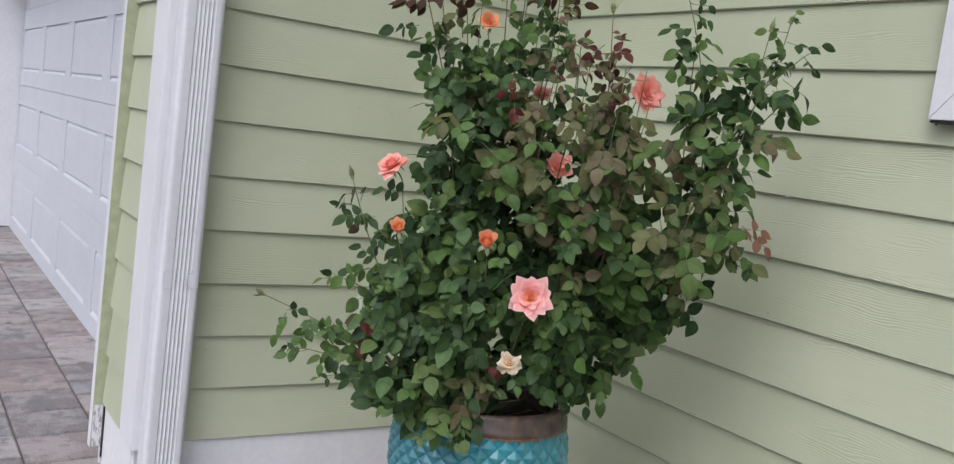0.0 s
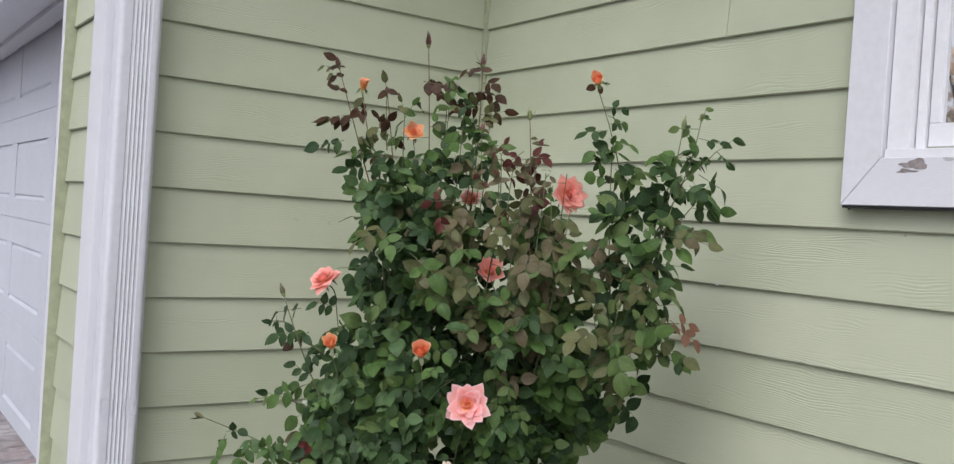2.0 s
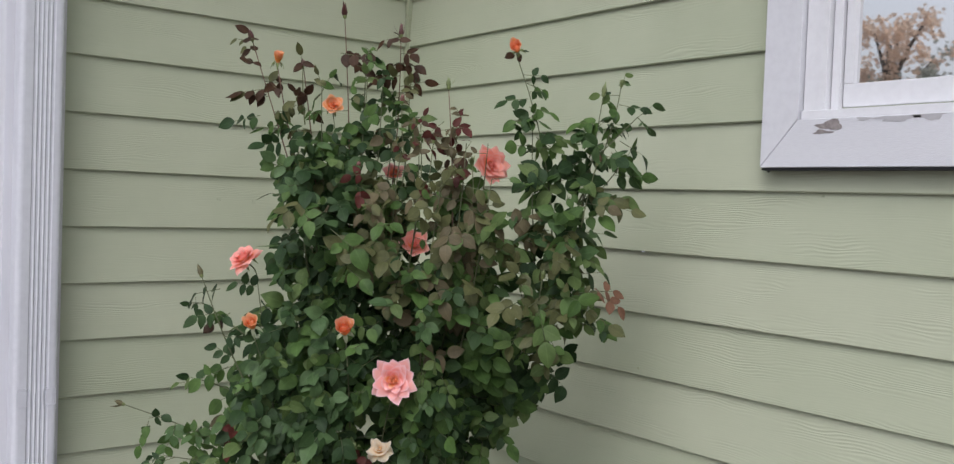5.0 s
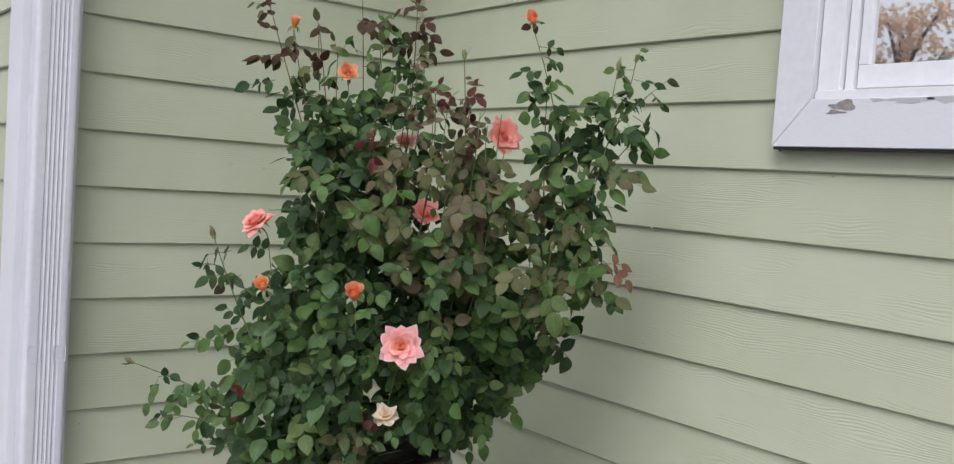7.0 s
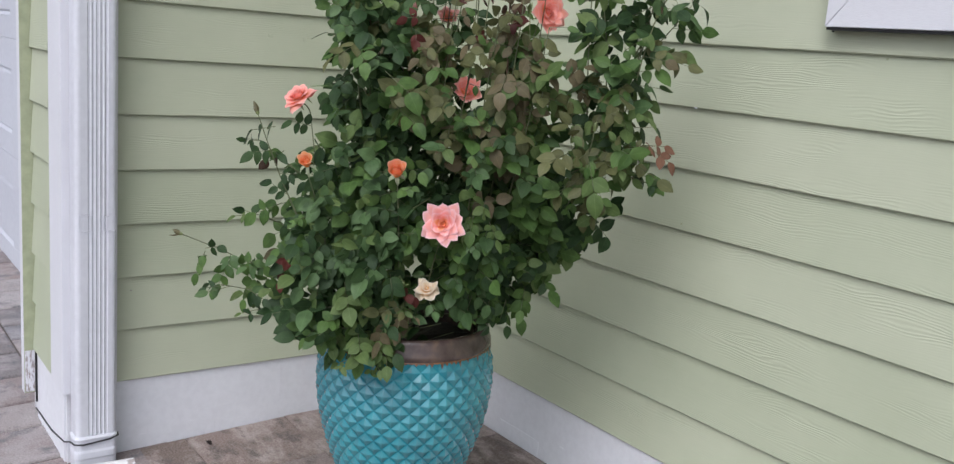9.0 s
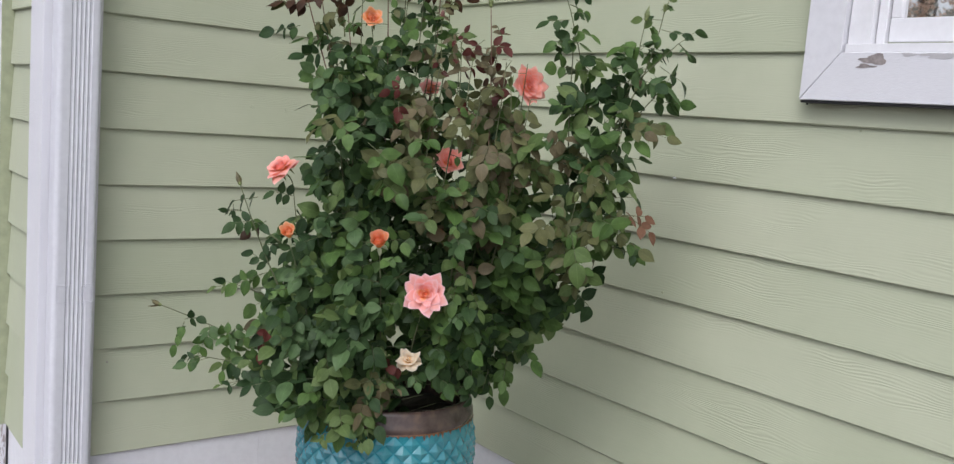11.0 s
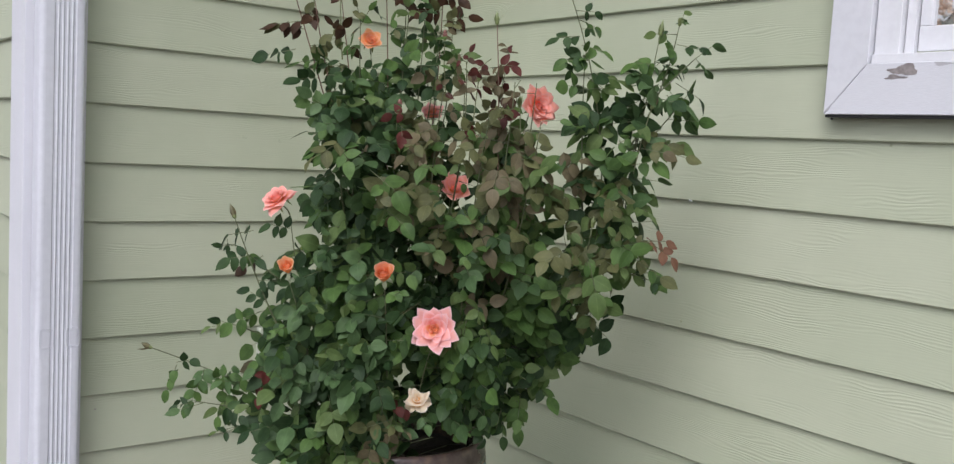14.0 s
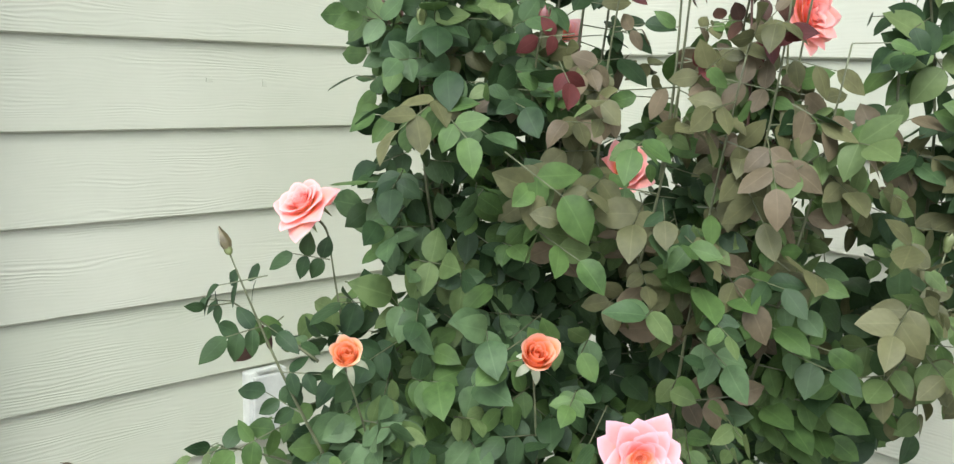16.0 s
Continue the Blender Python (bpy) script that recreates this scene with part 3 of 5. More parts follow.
# ---- the rose bush ----
def leaf_material(name, lo, hi, rough=0.5, trans=0.20):
    m, n, l, b = material(name, rough, 0, 0.20)
    geo = n.new("ShaderNodeNewGeometry")
    info = n.new("ShaderNodeObjectInfo")
    add = n.new("ShaderNodeMath")
    add.operation = "ADD"
    l.new(geo.outputs["Random Per Island"], add.inputs[0])
    l.new(info.outputs["Random"], add.inputs[1])
    fr = n.new("ShaderNodeMath")
    fr.operation = "FRACT"
    l.new(add.outputs[0], fr.inputs[0])
    col = ramp(n, l, fr.outputs[0], [(0.0, lo), (0.6, tuple((a + c) / 2 for a, c in zip(lo, hi))), (1.0, hi)])
    blot = noise_tex(n, l, 40, 4)
    col = mix(n, l, 0.35, col, ramp(n, l, blot, [(0.35, tuple(c * 0.6 for c in lo)), (0.65, tuple(c * 1.15 for c in hi))]))
    uv = n.new("ShaderNodeUVMap")
    sep = n.new("ShaderNodeSeparateXYZ")
    l.new(uv.outputs[0], sep.inputs[0])
    rib = ramp(n, l, sep.outputs["X"], [(0.0, (0, 0, 0)), (0.46, (0, 0, 0)), (0.5, (0.16, 0.16, 0.16)), (0.54, (0, 0, 0)), (1.0, (0, 0, 0))])
    col = mix(n, l, rib, col, tuple(min(1, c * 1.7 + 0.02) for c in hi))
    l.new(col, b.inputs["Base Color"])
    wave = n.new("ShaderNodeTexWave")
    wave.inputs["Scale"].default_value = 2.2
    wave.inputs["Distortion"].default_value = 1.0
    mp = n.new("ShaderNodeMapping")
    mp.inputs["Rotation"].default_value = (0, 0, radians(55))
    l.new(uv.outputs[0], mp.inputs[0])
    l.new(mp.outputs[0], wave.inputs["Vector"])
    bump(n, l, b, mix(n, l, 0.5, wave.outputs["Fac"], blot), 0.10, 0.002)
    tr = n.new("ShaderNodeBsdfTranslucent")
    l.new(col, tr.inputs["Color"])
    mx = n.new("ShaderNodeMixShader")
    mx.inputs[0].default_value = trans
    l.new(b.outputs[0], mx.inputs[1])
    l.new(tr.outputs[0], mx.inputs[2])
    l.new(mx.outputs[0], n["Material Output"].inputs["Surface"])
    return m


LEAF_GREEN = leaf_material("rose_leaf_green", (0.044, 0.090, 0.022), (0.104, 0.180, 0.047))
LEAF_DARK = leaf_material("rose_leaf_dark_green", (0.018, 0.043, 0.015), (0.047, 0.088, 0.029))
LEAF_LIGHT = leaf_material("rose_leaf_light_green", (0.084, 0.140, 0.040), (0.152, 0.214, 0.074), trans=0.32)
LEAF_OLIVE = leaf_material("rose_leaf_olive_bronze", (0.072, 0.080, 0.031), (0.142, 0.148, 0.060))
LEAF_MAROON = leaf_material("rose_leaf_maroon", (0.034, 0.017, 0.009), (0.078, 0.040, 0.021))
LEAF_RED = leaf_material("rose_leaf_red", (0.062, 0.017, 0.013), (0.120, 0.034, 0.027))
LEAF_RUST = leaf_material("rose_leaf_rust", (0.13, 0.066, 0.040), (0.22, 0.115, 0.072))
LEAF_MAUVE = leaf_material("rose_leaf_mauve_bronze", (0.085, 0.074, 0.038), (0.165, 0.136, 0.076))
LEAF_COOL = leaf_material("rose_leaf_cool_green", (0.044, 0.087, 0.030), (0.102, 0.170, 0.066))
LEAVES = [LEAF_GREEN, LEAF_DARK, LEAF_LIGHT, LEAF_OLIVE, LEAF_MAROON, LEAF_RED, LEAF_RUST, LEAF_MAUVE, LEAF_COOL]
STEM = plain("green_cane_bark", (0.095, 0.110, 0.048), 0.6, scale=60, vary=0.3)
STEM_BROWN = plain("red_brown_young_cane", (0.14, 0.075, 0.05), 0.6, scale=60, vary=0.3)

LEAF_SHAPE = ((0.0, 0.10), (0.06, 0.45), (0.16, 0.79), (0.31, 0.99), (0.49, 1.0), (0.66, 0.83), (0.81, 0.53), (0.92, 0.22), (1.0, 0.0))
LEAF_ACROSS = (-1.0, -0.55, 0.0, 0.55, 1.0)


def leaf_verts(length, width, fold, curl, ripple=0.0, phase=0.0):
    """Rows of points across one ovate leaflet along +y, its face up: a crease, a cambered half each side, a rippled rim."""
    out = []
    for s, w in LEAF_SHAPE:
        h = w * width / 2
        out.append([(e * h, length * s, -curl * length * s * s + fold * h * abs(e) - 0.22 * h * e * e + ripple * length * abs(e) * w * math.sin(phase + 8 * s + 2 * e)) for e in LEAF_ACROSS])
    return out


class Foliage:
    """Leaflets gathered into plain lists, for one joined mesh."""

    def __init__(self):
        self.v, self.f, self.m, self.uv = [], [], [], []

    def leaf(self, mat4, rows, slot):
        base, k = len(self.v), len(LEAF_ACROSS)
        for row, (s, _) in zip(rows, LEAF_SHAPE):
            for p, e in zip(row, LEAF_ACROSS):
                self.v.append(mat4 @ Vector(p))
                self.uv.append((0.5 + e / 2, s))
        for r in range(len(rows) - 1):
            for c in range(k - 1):
                i = base + k * r + c
                self.f.append((i, i + 1, i + k + 1, i + k))
                self.m.append(slot)

    def mesh(self, name):
        me = bpy.data.meshes.new(name)
        me.from_pydata(self.v, [], self.f)
        for m in LEAVES:
            me.materials.append(m)
        me.polygons.foreach_set("material_index", self.m)
        lay = me.uv_layers.new(name="UVMap")
        idx = np.empty(len(me.loops), dtype=np.int32)
        me.loops.foreach_get("vertex_index", idx)
        lay.data.foreach_set("uv", np.array(self.uv, dtype=np.float32)[idx].ravel())
        me.shade_smooth()
        me.update()
        return me


def frame_of(p, along, normal):
    y = along.normalized()
    z = (normal - y * normal.dot(y))
    z = z.normalized() if z.length > 1e-4 else y.orthogonal().normalized()
    x = y.cross(z)
    m = Matrix((x, y, z)).transposed().to_4x4()
    m.translation = p
    return m


bush = tagged(new("rose_bush"), "tall leafy rose bush with coral pink blooms in a pot", "rose bush")
bush.location = (POT.x, POT.y, 0.58)
ORIGIN = Vector(bush.location)
rng = random.Random(11)
gathered = []          # every leaflet: matrix, rows, slot
stalks = bmesh.new()   # thin leaf stalks
FRONT = Vector((-0.6, -0.8, 0))
ACROSS = Vector((0.8, -0.6, 0))


def rnd_vec():
    return Vector((rng.gauss(0, 1), rng.gauss(0, 1), rng.gauss(0, 1)))


BLOOMS = [(0.090, 0.275, 0.975, 0.060), (-0.326, 0.085, 1.246, 0.056), (0.318, 0.148, 1.507, 0.052), (0.124, 0.03, 1.283, 0.040), (-0.121, -0.09, 1.672, 0.038), (0.046, -0.12, 1.490, 0.026),
          (-0.038, 0.245, 1.112, 0.040), (-0.257, 0.271, 1.108, 0.034), (0.361, 0.2, 1.80, 0.04), (0.059, 0.240, 0.790, 0.036), (-0.256, 0.06, 1.775, 0.026)]


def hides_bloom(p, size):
    """Whether a leaflet at p would cover a bloom in the camera's view."""
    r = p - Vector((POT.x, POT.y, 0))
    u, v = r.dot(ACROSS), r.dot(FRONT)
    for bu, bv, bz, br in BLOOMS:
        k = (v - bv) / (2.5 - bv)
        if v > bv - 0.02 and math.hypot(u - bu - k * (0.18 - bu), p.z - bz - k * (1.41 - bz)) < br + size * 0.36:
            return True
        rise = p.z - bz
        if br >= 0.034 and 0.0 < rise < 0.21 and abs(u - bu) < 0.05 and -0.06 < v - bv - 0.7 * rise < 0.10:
            return True   # leaves above a bloom, left out so that more light reaches it
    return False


def in_gap(p):
    """The narrow slot between the crown's middle and its flank, cut along the camera's sight line so that the wall
    shows.
    """
    r = p - Vector((POT.x, POT.y, 0))
    u, v = r.dot(ACROSS), r.dot(FRONT)
    return 1.05 < p.z < 1.28 and abs(u - 0.385 + 0.07 * (v - 0.15)) < 0.012 + 0.010 * math.sin(23 * p.z)


def below_skirt(p):
    """Whether a leaf tip would hang below the bush's lower edge."""
    u = (p - Vector((POT.x, POT.y, 0))).dot(ACROSS)
    if 0.02 < u < 0.24 and p.z < (0.695 if u < 0.15 else 0.665):
        return True   # the rim and the soil stay free here
    if u > 0.15:
        v = (p - Vector((POT.x, POT.y, 0))).dot(FRONT)
        return p.z < max(0.585 + (u - 0.2) * 1.05, 0.60 + (0.10 + 0.25 * u + v - 0.1) * min(1.0, max(0.0, (u - 0.22) / 0.06)))
    return p.z < (0.535 if u > -0.2 else 0.60)


def compound(p, out, size, tones, count=5, force=False, broad=0.68):
    """One rose leaf: a stalk with two or four side leaflets and one at its end."""
    out = (out + rnd_vec() * 0.18).normalized()
    out.z = out.z * 0.6 + rng.uniform(-0.25, 0.15)
    out.normalize()
    up = (Vector((0, 0, 1)) * 0.55 + FRONT * 0.85 + Vector((out.x, out.y, 0)) * 0.3 + rnd_vec() * 0.34).normalized()
    side = out.cross(up).normalized()
    L = size * rng.uniform(1.35, 1.7)
    end = p + out * L - Vector((0, 0, L * 0.15))
    kept = reach = 0
    spots = [(0.0 if count == 1 else 1.0, 0)] + [(f, s) for f in ((0.62, 0.22) if count == 5 else (0.55,) if count == 3 else ()) for s in (-1, 1)]
    slot = rng.choice(tones)
    for f, s in spots:
        q = p.lerp(end, f)
        d = out if s == 0 else (side * s + out * 0.45).normalized()
        d = (d + rnd_vec() * 0.14 - Vector((0, 0, rng.uniform(0.1, 0.95)))).normalized()
        n = (up + rnd_vec() * 0.30).normalized()
        ln = size * rng.uniform(0.82, 1.12) * (1.1 if s == 0 else 0.92)
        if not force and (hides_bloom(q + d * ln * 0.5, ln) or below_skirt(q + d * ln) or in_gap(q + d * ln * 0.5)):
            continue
        rows = leaf_verts(ln, ln * broad * rng.uniform(0.88, 1.12), rng.uniform(0.10, 0.55), rng.uniform(0.0, 0.34), rng.uniform(0.0, 0.035), rng.uniform(0, 6.28))
        gathered.append((frame_of(q - ORIGIN, d, n), rows, slot if rng.random() < 0.8 else rng.choice(tones)))
        kept += 1
        reach = max(reach, f)
    if kept and count > 1:
        tube(stalks, [p.lerp(end, reach * k) - ORIGIN for k in (0.0, 0.5, 1.0)], 0.0011, 0.0007, sides=3, cap=False)


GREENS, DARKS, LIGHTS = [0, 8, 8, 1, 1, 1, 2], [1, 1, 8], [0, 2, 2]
BRONZE, MAROONS, REDS, MIXED = [3, 3, 0, 7, 0, 2], [4, 4, 4, 3], [5, 4, 7], [0, 1, 3]


def curve_points(p0, p1, bow, k=9):
    mid = p0.lerp(p1, 0.45) + bow
    return [(p0 * (1 - s) ** 2 + mid * 2 * s * (1 - s) + p1 * s * s) for s in (i / (k - 1) for i in range(k))]


def at(pts, s):
    f = s * (len(pts) - 1)
    i = min(int(f), len(pts) - 2)
    return pts[i].lerp(pts[i + 1], f - i)


def spot(u, v, z):
    """A place by the bush: u across it, v out from the pot towards the open side, z up."""
    return Vector((POT.x, POT.y, 0)) + ACROSS * u + FRONT * v + Vector((0, 0, z))


def cane(tip, root=None, bare=0.04, start=0.1, tones=GREENS, top=None, size=0.050, step=0.042, r0=0.0055, count=5, top_part=0.35, bend=0.0):
    """A cane from the soil (root None) or a fork to its tip, leaves from start to near the tip."""
    tip = spot(*tip)
    size, step = size * 0.92, step * 1.12
    if root is None:
        a = rng.uniform(0, 2 * math.pi)
        root = Vector((POT.x + 0.05 * math.cos(a), POT.y + 0.05 * math.sin(a), 0.58))
        away = Vector((tip.x - root.x, tip.y - root.y, 0))
        bow = Vector((0, 0, 0.10)) - away * 0.2
    else:
        root = spot(*root)
        r0 = 0.0023
        bow = ACROSS * bend
    bow = bow + Vector((rng.uniform(-0.035, 0.035), rng.uniform(-0.035, 0.035), 0))
    pts = curve_points(root, tip, bow)
    bm = bmesh.new()
    tube(bm, [q - ORIGIN for q in pts], r0, 0.0011, sides=7)
    part("cane", bm, STEM if top not in (MAROONS, REDS) else STEM_BROWN, bush, smooth=True)
    length = (tip - root).length
    n = max(2, int(length * (1 - start) / step))
    turn = rng.uniform(0, 6.28)
    for i in range(n):
        s = start + (1 - start) * (i + 0.5) / n
        if (1 - s) * length < bare:
            break
        turn += 2.4
        q = at(pts, s)
        o = ACROSS * math.cos(turn) + FRONT * (0.25 + 0.75 * math.sin(turn)) + Vector((0, 0, 0.3))
        small = 1.0 - 0.16 * max(0.0, (s - 0.6) / 0.4)
        compound(q, o, size * small, (top or tones) if s > 1 - top_part else tones, count if s < 0.85 else 3, broad=0.66 - 0.12 * s)
    if bare <= 0.03:
        compound(at(pts, 0.97), (tip - root).normalized() + FRONT * 0.3, size * 0.75, top or tones, 3, broad=0.52)
        compound(tip, (tip - root).normalized() * 0.6 + rnd_vec() * 0.4, size * 0.65, top or tones, 3, broad=0.50)
    return pts


def mass(u, v, z, ru, rv, rz, n, tones, size=0.042, shell=0.5):
    """Leaves through a rounded volume, thicker towards its skin."""
    c = spot(u, v, z)
    for _ in range(n):
        d = rnd_vec().normalized()
        k = shell + (1 - shell) * rng.random() ** 0.6
        p = c + ACROSS * (d.x * ru * k) + FRONT * (d.y * rv * k) + Vector((0, 0, d.z * rz * k))
        o = (p - c).normalized() * 0.7 + FRONT * 0.35 + Vector((0, 0, 0.1))
        compound(p, o, size * rng.uniform(0.65, 1.28), tones)


# flowering and outlying canes, whose tips stand clear of the crown
C_TALL = cane((-0.092, 0.0, 1.895), (-0.06, 0.0, 1.30), 0.05, 0.0, [0, 1, 3, 1], MAROONS, step=0.028, top_part=0.24, bend=0.015, size=0.050)
C_SEC = cane((0.061, 0.0, 1.850), (0.03, 0.0, 1.25), 0.03, 0.0, [0, 1, 3, 1], MAROONS, step=0.024, top_part=0.24, size=0.050)
C_MAR = cane((-0.326, 0.05, 1.815), (-0.17, 0.05, 1.35), 0.02, 0.0, [0, 1, 3], MAROONS, step=0.034, size=0.046, top_part=0.34)
C_MAR2 = cane((-0.256, 0.06, 1.750), (-0.15, 0.06, 1.35), 0.05, 0.0, [0, 1, 3], MAROONS, step=0.036, size=0.046, top_part=0.30)
cane((-0.190, 0.05, 1.750), (-0.14, 0.05, 1.35), 0.03, 0.0, [0, 1, 3], MAROONS, step=0.036, size=0.050)
C_TOP = cane((-0.125, -0.09, 1.630), (-0.08, -0.03, 1.2), 0.05, 0.0, [0, 2, 0], step=0.05)
C_MID2 = cane((0.197, 0.22, 1.690), (0.22, 0.22, 1.22), 0.07, 0.0, BRONZE, REDS, step=0.022, size=0.038, top_part=0.45)
C_HI = cane((0.364, 0.2, 1.780), (0.46, 0.2, 1.15), 0.10, 0.0, GREENS, step=0.034, bend=0.06, size=0.060)
C_R = cane((0.584, 0.2, 1.690), (0.50, 0.2, 1.15), 0.05, 0.0, GREENS, step=0.034, bend=0.0, size=0.060)
C_R2 = cane((0.628, 0.2, 1.715), (0.53, 0.2, 1.42), 0.02, 0.2, GREENS, step=0.036, bend=0.01, size=0.042)
cane((0.672, 0.2, 1.640), (0.54, 0.2, 1.50), 0.0, 0.2, GREENS, step=0.05, size=0.054)
cane((0.640, 0.2, 1.525), (0.52, 0.2, 1.38), 0.0, 0.2, GREENS, step=0.045, size=0.056)
C_RR = cane((0.285, 0.14, 1.470), (0.20, 0.10, 1.0), 0.05, 0.0, BRONZE, [3, 4])
C_RM = cane((0.120, 0.0, 1.243), (0.08, -0.02, 0.8), 0.05, 0.0, MIXED)
C_RL = cane((-0.292, 0.07, 1.195), (-0.245, 0.07, 0.95), 0.07, 0.0, GREENS, size=0.040)
C_BL2 = cane((-0.404, 0.19, 1.200), (-0.28, 0.19, 0.92), 0.04, 0.0, DARKS, size=0.040, step=0.05, bend=-0.01)
cane((-0.41, 0.15, 1.13), (-0.30, 0.15, 1.05), 0.0, 0.0, GREENS, size=0.038, step=0.05)
C_BL = cane((-0.260, 0.262, 1.075), (-0.20, 0.2, 0.8), 0.05, 0.0, GREENS)
C_BM = cane((-0.035, 0.240, 1.070), (-0.02, 0.18, 0.75), 0.07, 0.0, GREENS)
C_BIG = cane((0.090, 0.275, 0.945), (0.05, 0.15, 0.70), 0.04, 0.0, GREENS)
C_WH = cane((0.056, 0.180, 0.755), (0.02, 0.08, 0.62), 0.03, 0.0, LIGHTS)
C_FL = cane((-0.668, -0.04, 0.818), (-0.24, 0.02, 0.66), 0.09, 0.12, GREENS, size=0.048, step=0.042, bend=0.03)
cane((-0.54, 0.0, 0.690), (-0.22, 0.03, 0.66), 0.0, 0.2, GREENS, size=0.052, step=0.034)
cane((-0.43, 0.02, 0.630), (-0.18, 0.05, 0.66), 0.0, 0.2, GREENS, size=0.046, step=0.034)
cane((-0.42, 0.15, 0.935), (-0.26, 0.15, 0.88), 0.0, 0.1, GREENS, size=0.046)
cane((0.570, 0.33, 1.210), (0.40, 0.24, 1.12), 0.04, 0.2, [3, 2], size=0.040, step=0.034)
cane((0.575, 0.30, 1.120), (0.42, 0.24, 1.15), 0.0, 0.2, GREENS, size=0.046)
cane((0.06, 0.05, 1.66), (0.0, 0.05, 1.2), 0.02, 0.0, GREENS, BRONZE)
cane((0.13, 0.24, 1.53), (0.08, 0.18, 1.1), 0.02, 0.0, BRONZE, [7, 3, 5], step=0.036)
cane((0.245, 0.26, 1.555), (0.19, 0.2, 1.1), 0.02, 0.0, BRONZE, [7, 5, 3], step=0.034)
cane((0.19, 0.28, 1.47), (0.15, 0.22, 1.0), 0.02, 0.0, BRONZE, [3, 7, 3], step=0.036)
cane((0.31, 0.28, 1.47), (0.25, 0.22, 1.05), 0.02, 0.0, BRONZE, BRONZE)
cane((-0.02, 0.05, 1.72), (-0.05, 0.03, 1.25), 0.02, 0.0, [0, 2, 0], step=0.05)
cane((-0.21, 0.06, 1.58), (-0.13, 0.05, 1.2), 0.0, 0.0, GREENS + [3])

for tip, root, tones, top, size in (((-0.03, 0.02, 1.80), (-0.05, 0.02, 1.35), GREENS, MIXED, 0.042), ((0.02, 0.03, 1.75), (0.0, 0.03, 1.3), GREENS, None, 0.044), ((0.09, 0.02, 1.70), (0.05, 0.03, 1.3), GREENS, MIXED, 0.042), ((-0.14, 0.05, 1.70), (-0.12, 0.04, 1.35), GREENS, MIXED, 0.044),
                                    ((0.41, 0.2, 1.62), (0.43, 0.2, 1.25), GREENS, None, 0.046), ((0.56, 0.2, 1.60), (0.50, 0.2, 1.25), GREENS, None, 0.046), ((0.13, 0.2, 1.60), (0.12, 0.2, 1.3), BRONZE, [7, 5, 4], 0.036), ((0.23, 0.22, 1.62), (0.21, 0.2, 1.3), BRONZE, [5, 7, 7], 0.036),
                                    ((0.30, 0.2, 1.56), (0.27, 0.2, 1.2), BRONZE, [7, 3], 0.038), ((0.08, 0.12, 1.55), (0.06, 0.12, 1.25), MIXED, [7, 3, 5], 0.040)):
    cane(tip, root, 0.01, 0.0, tones, top, size=size, step=0.036)
cane((-0.06, 0.265, 0.590), (-0.03, 0.15, 0.70), 0.0, 0.2, LIGHTS, size=0.046, step=0.03)
cane((-0.13, 0.245, 0.585), (-0.08, 0.15, 0.70), 0.0, 0.2, LIGHTS + [0], size=0.048, step=0.03)
cane((-0.19, 0.20, 0.600), (-0.12, 0.12, 0.70), 0.0, 0.2, DARKS, size=0.050, step=0.03)

C_BA = cane((-0.176, 0.12, 1.480), (-0.15, 0.10, 1.2), 0.06, 0.0, GREENS, step=0.04, size=0.046)
C_BB = cane((0.440, 0.30, 1.235), (0.40, 0.26, 1.05), 0.04, 0.0, LIGHTS, step=0.04, size=0.046)
C_BC = cane((0.000, 0.27, 0.800), (0.0, 0.17, 0.66), 0.07, 0.0, LIGHTS + [7], step=0.03, size=0.040)
cane((0.010, 0.26, 0.735), (0.01, 0.16, 0.66), 0.0, 0.2, [3, 7, 2], step=0.03, size=0.040)
for u, v, z, tones, n in ((0.010, 0.250, 0.772, [5], 2), (-0.325, 0.15, 0.80, [5], 2), (-0.335, 0.13, 1.10, [4], 1), (0.455, 0.25, 0.885, [4], 1), (0.40, 0.2, 1.70, [0, 1], 2), (0.0, 0.20, 1.46, [4, 5], 2), (0.12, 0.18, 1.52, [5, 4], 1), (0.20, 0.22, 1.60, [5], 2), (0.16, 0.22, 1.44, [5, 7], 1)):
    for _ in range(n):
        compound(spot(u, v, z) + rnd_vec() * 0.012, rnd_vec() * 0.5 + FRONT * 0.5, 0.030, tones, 3)

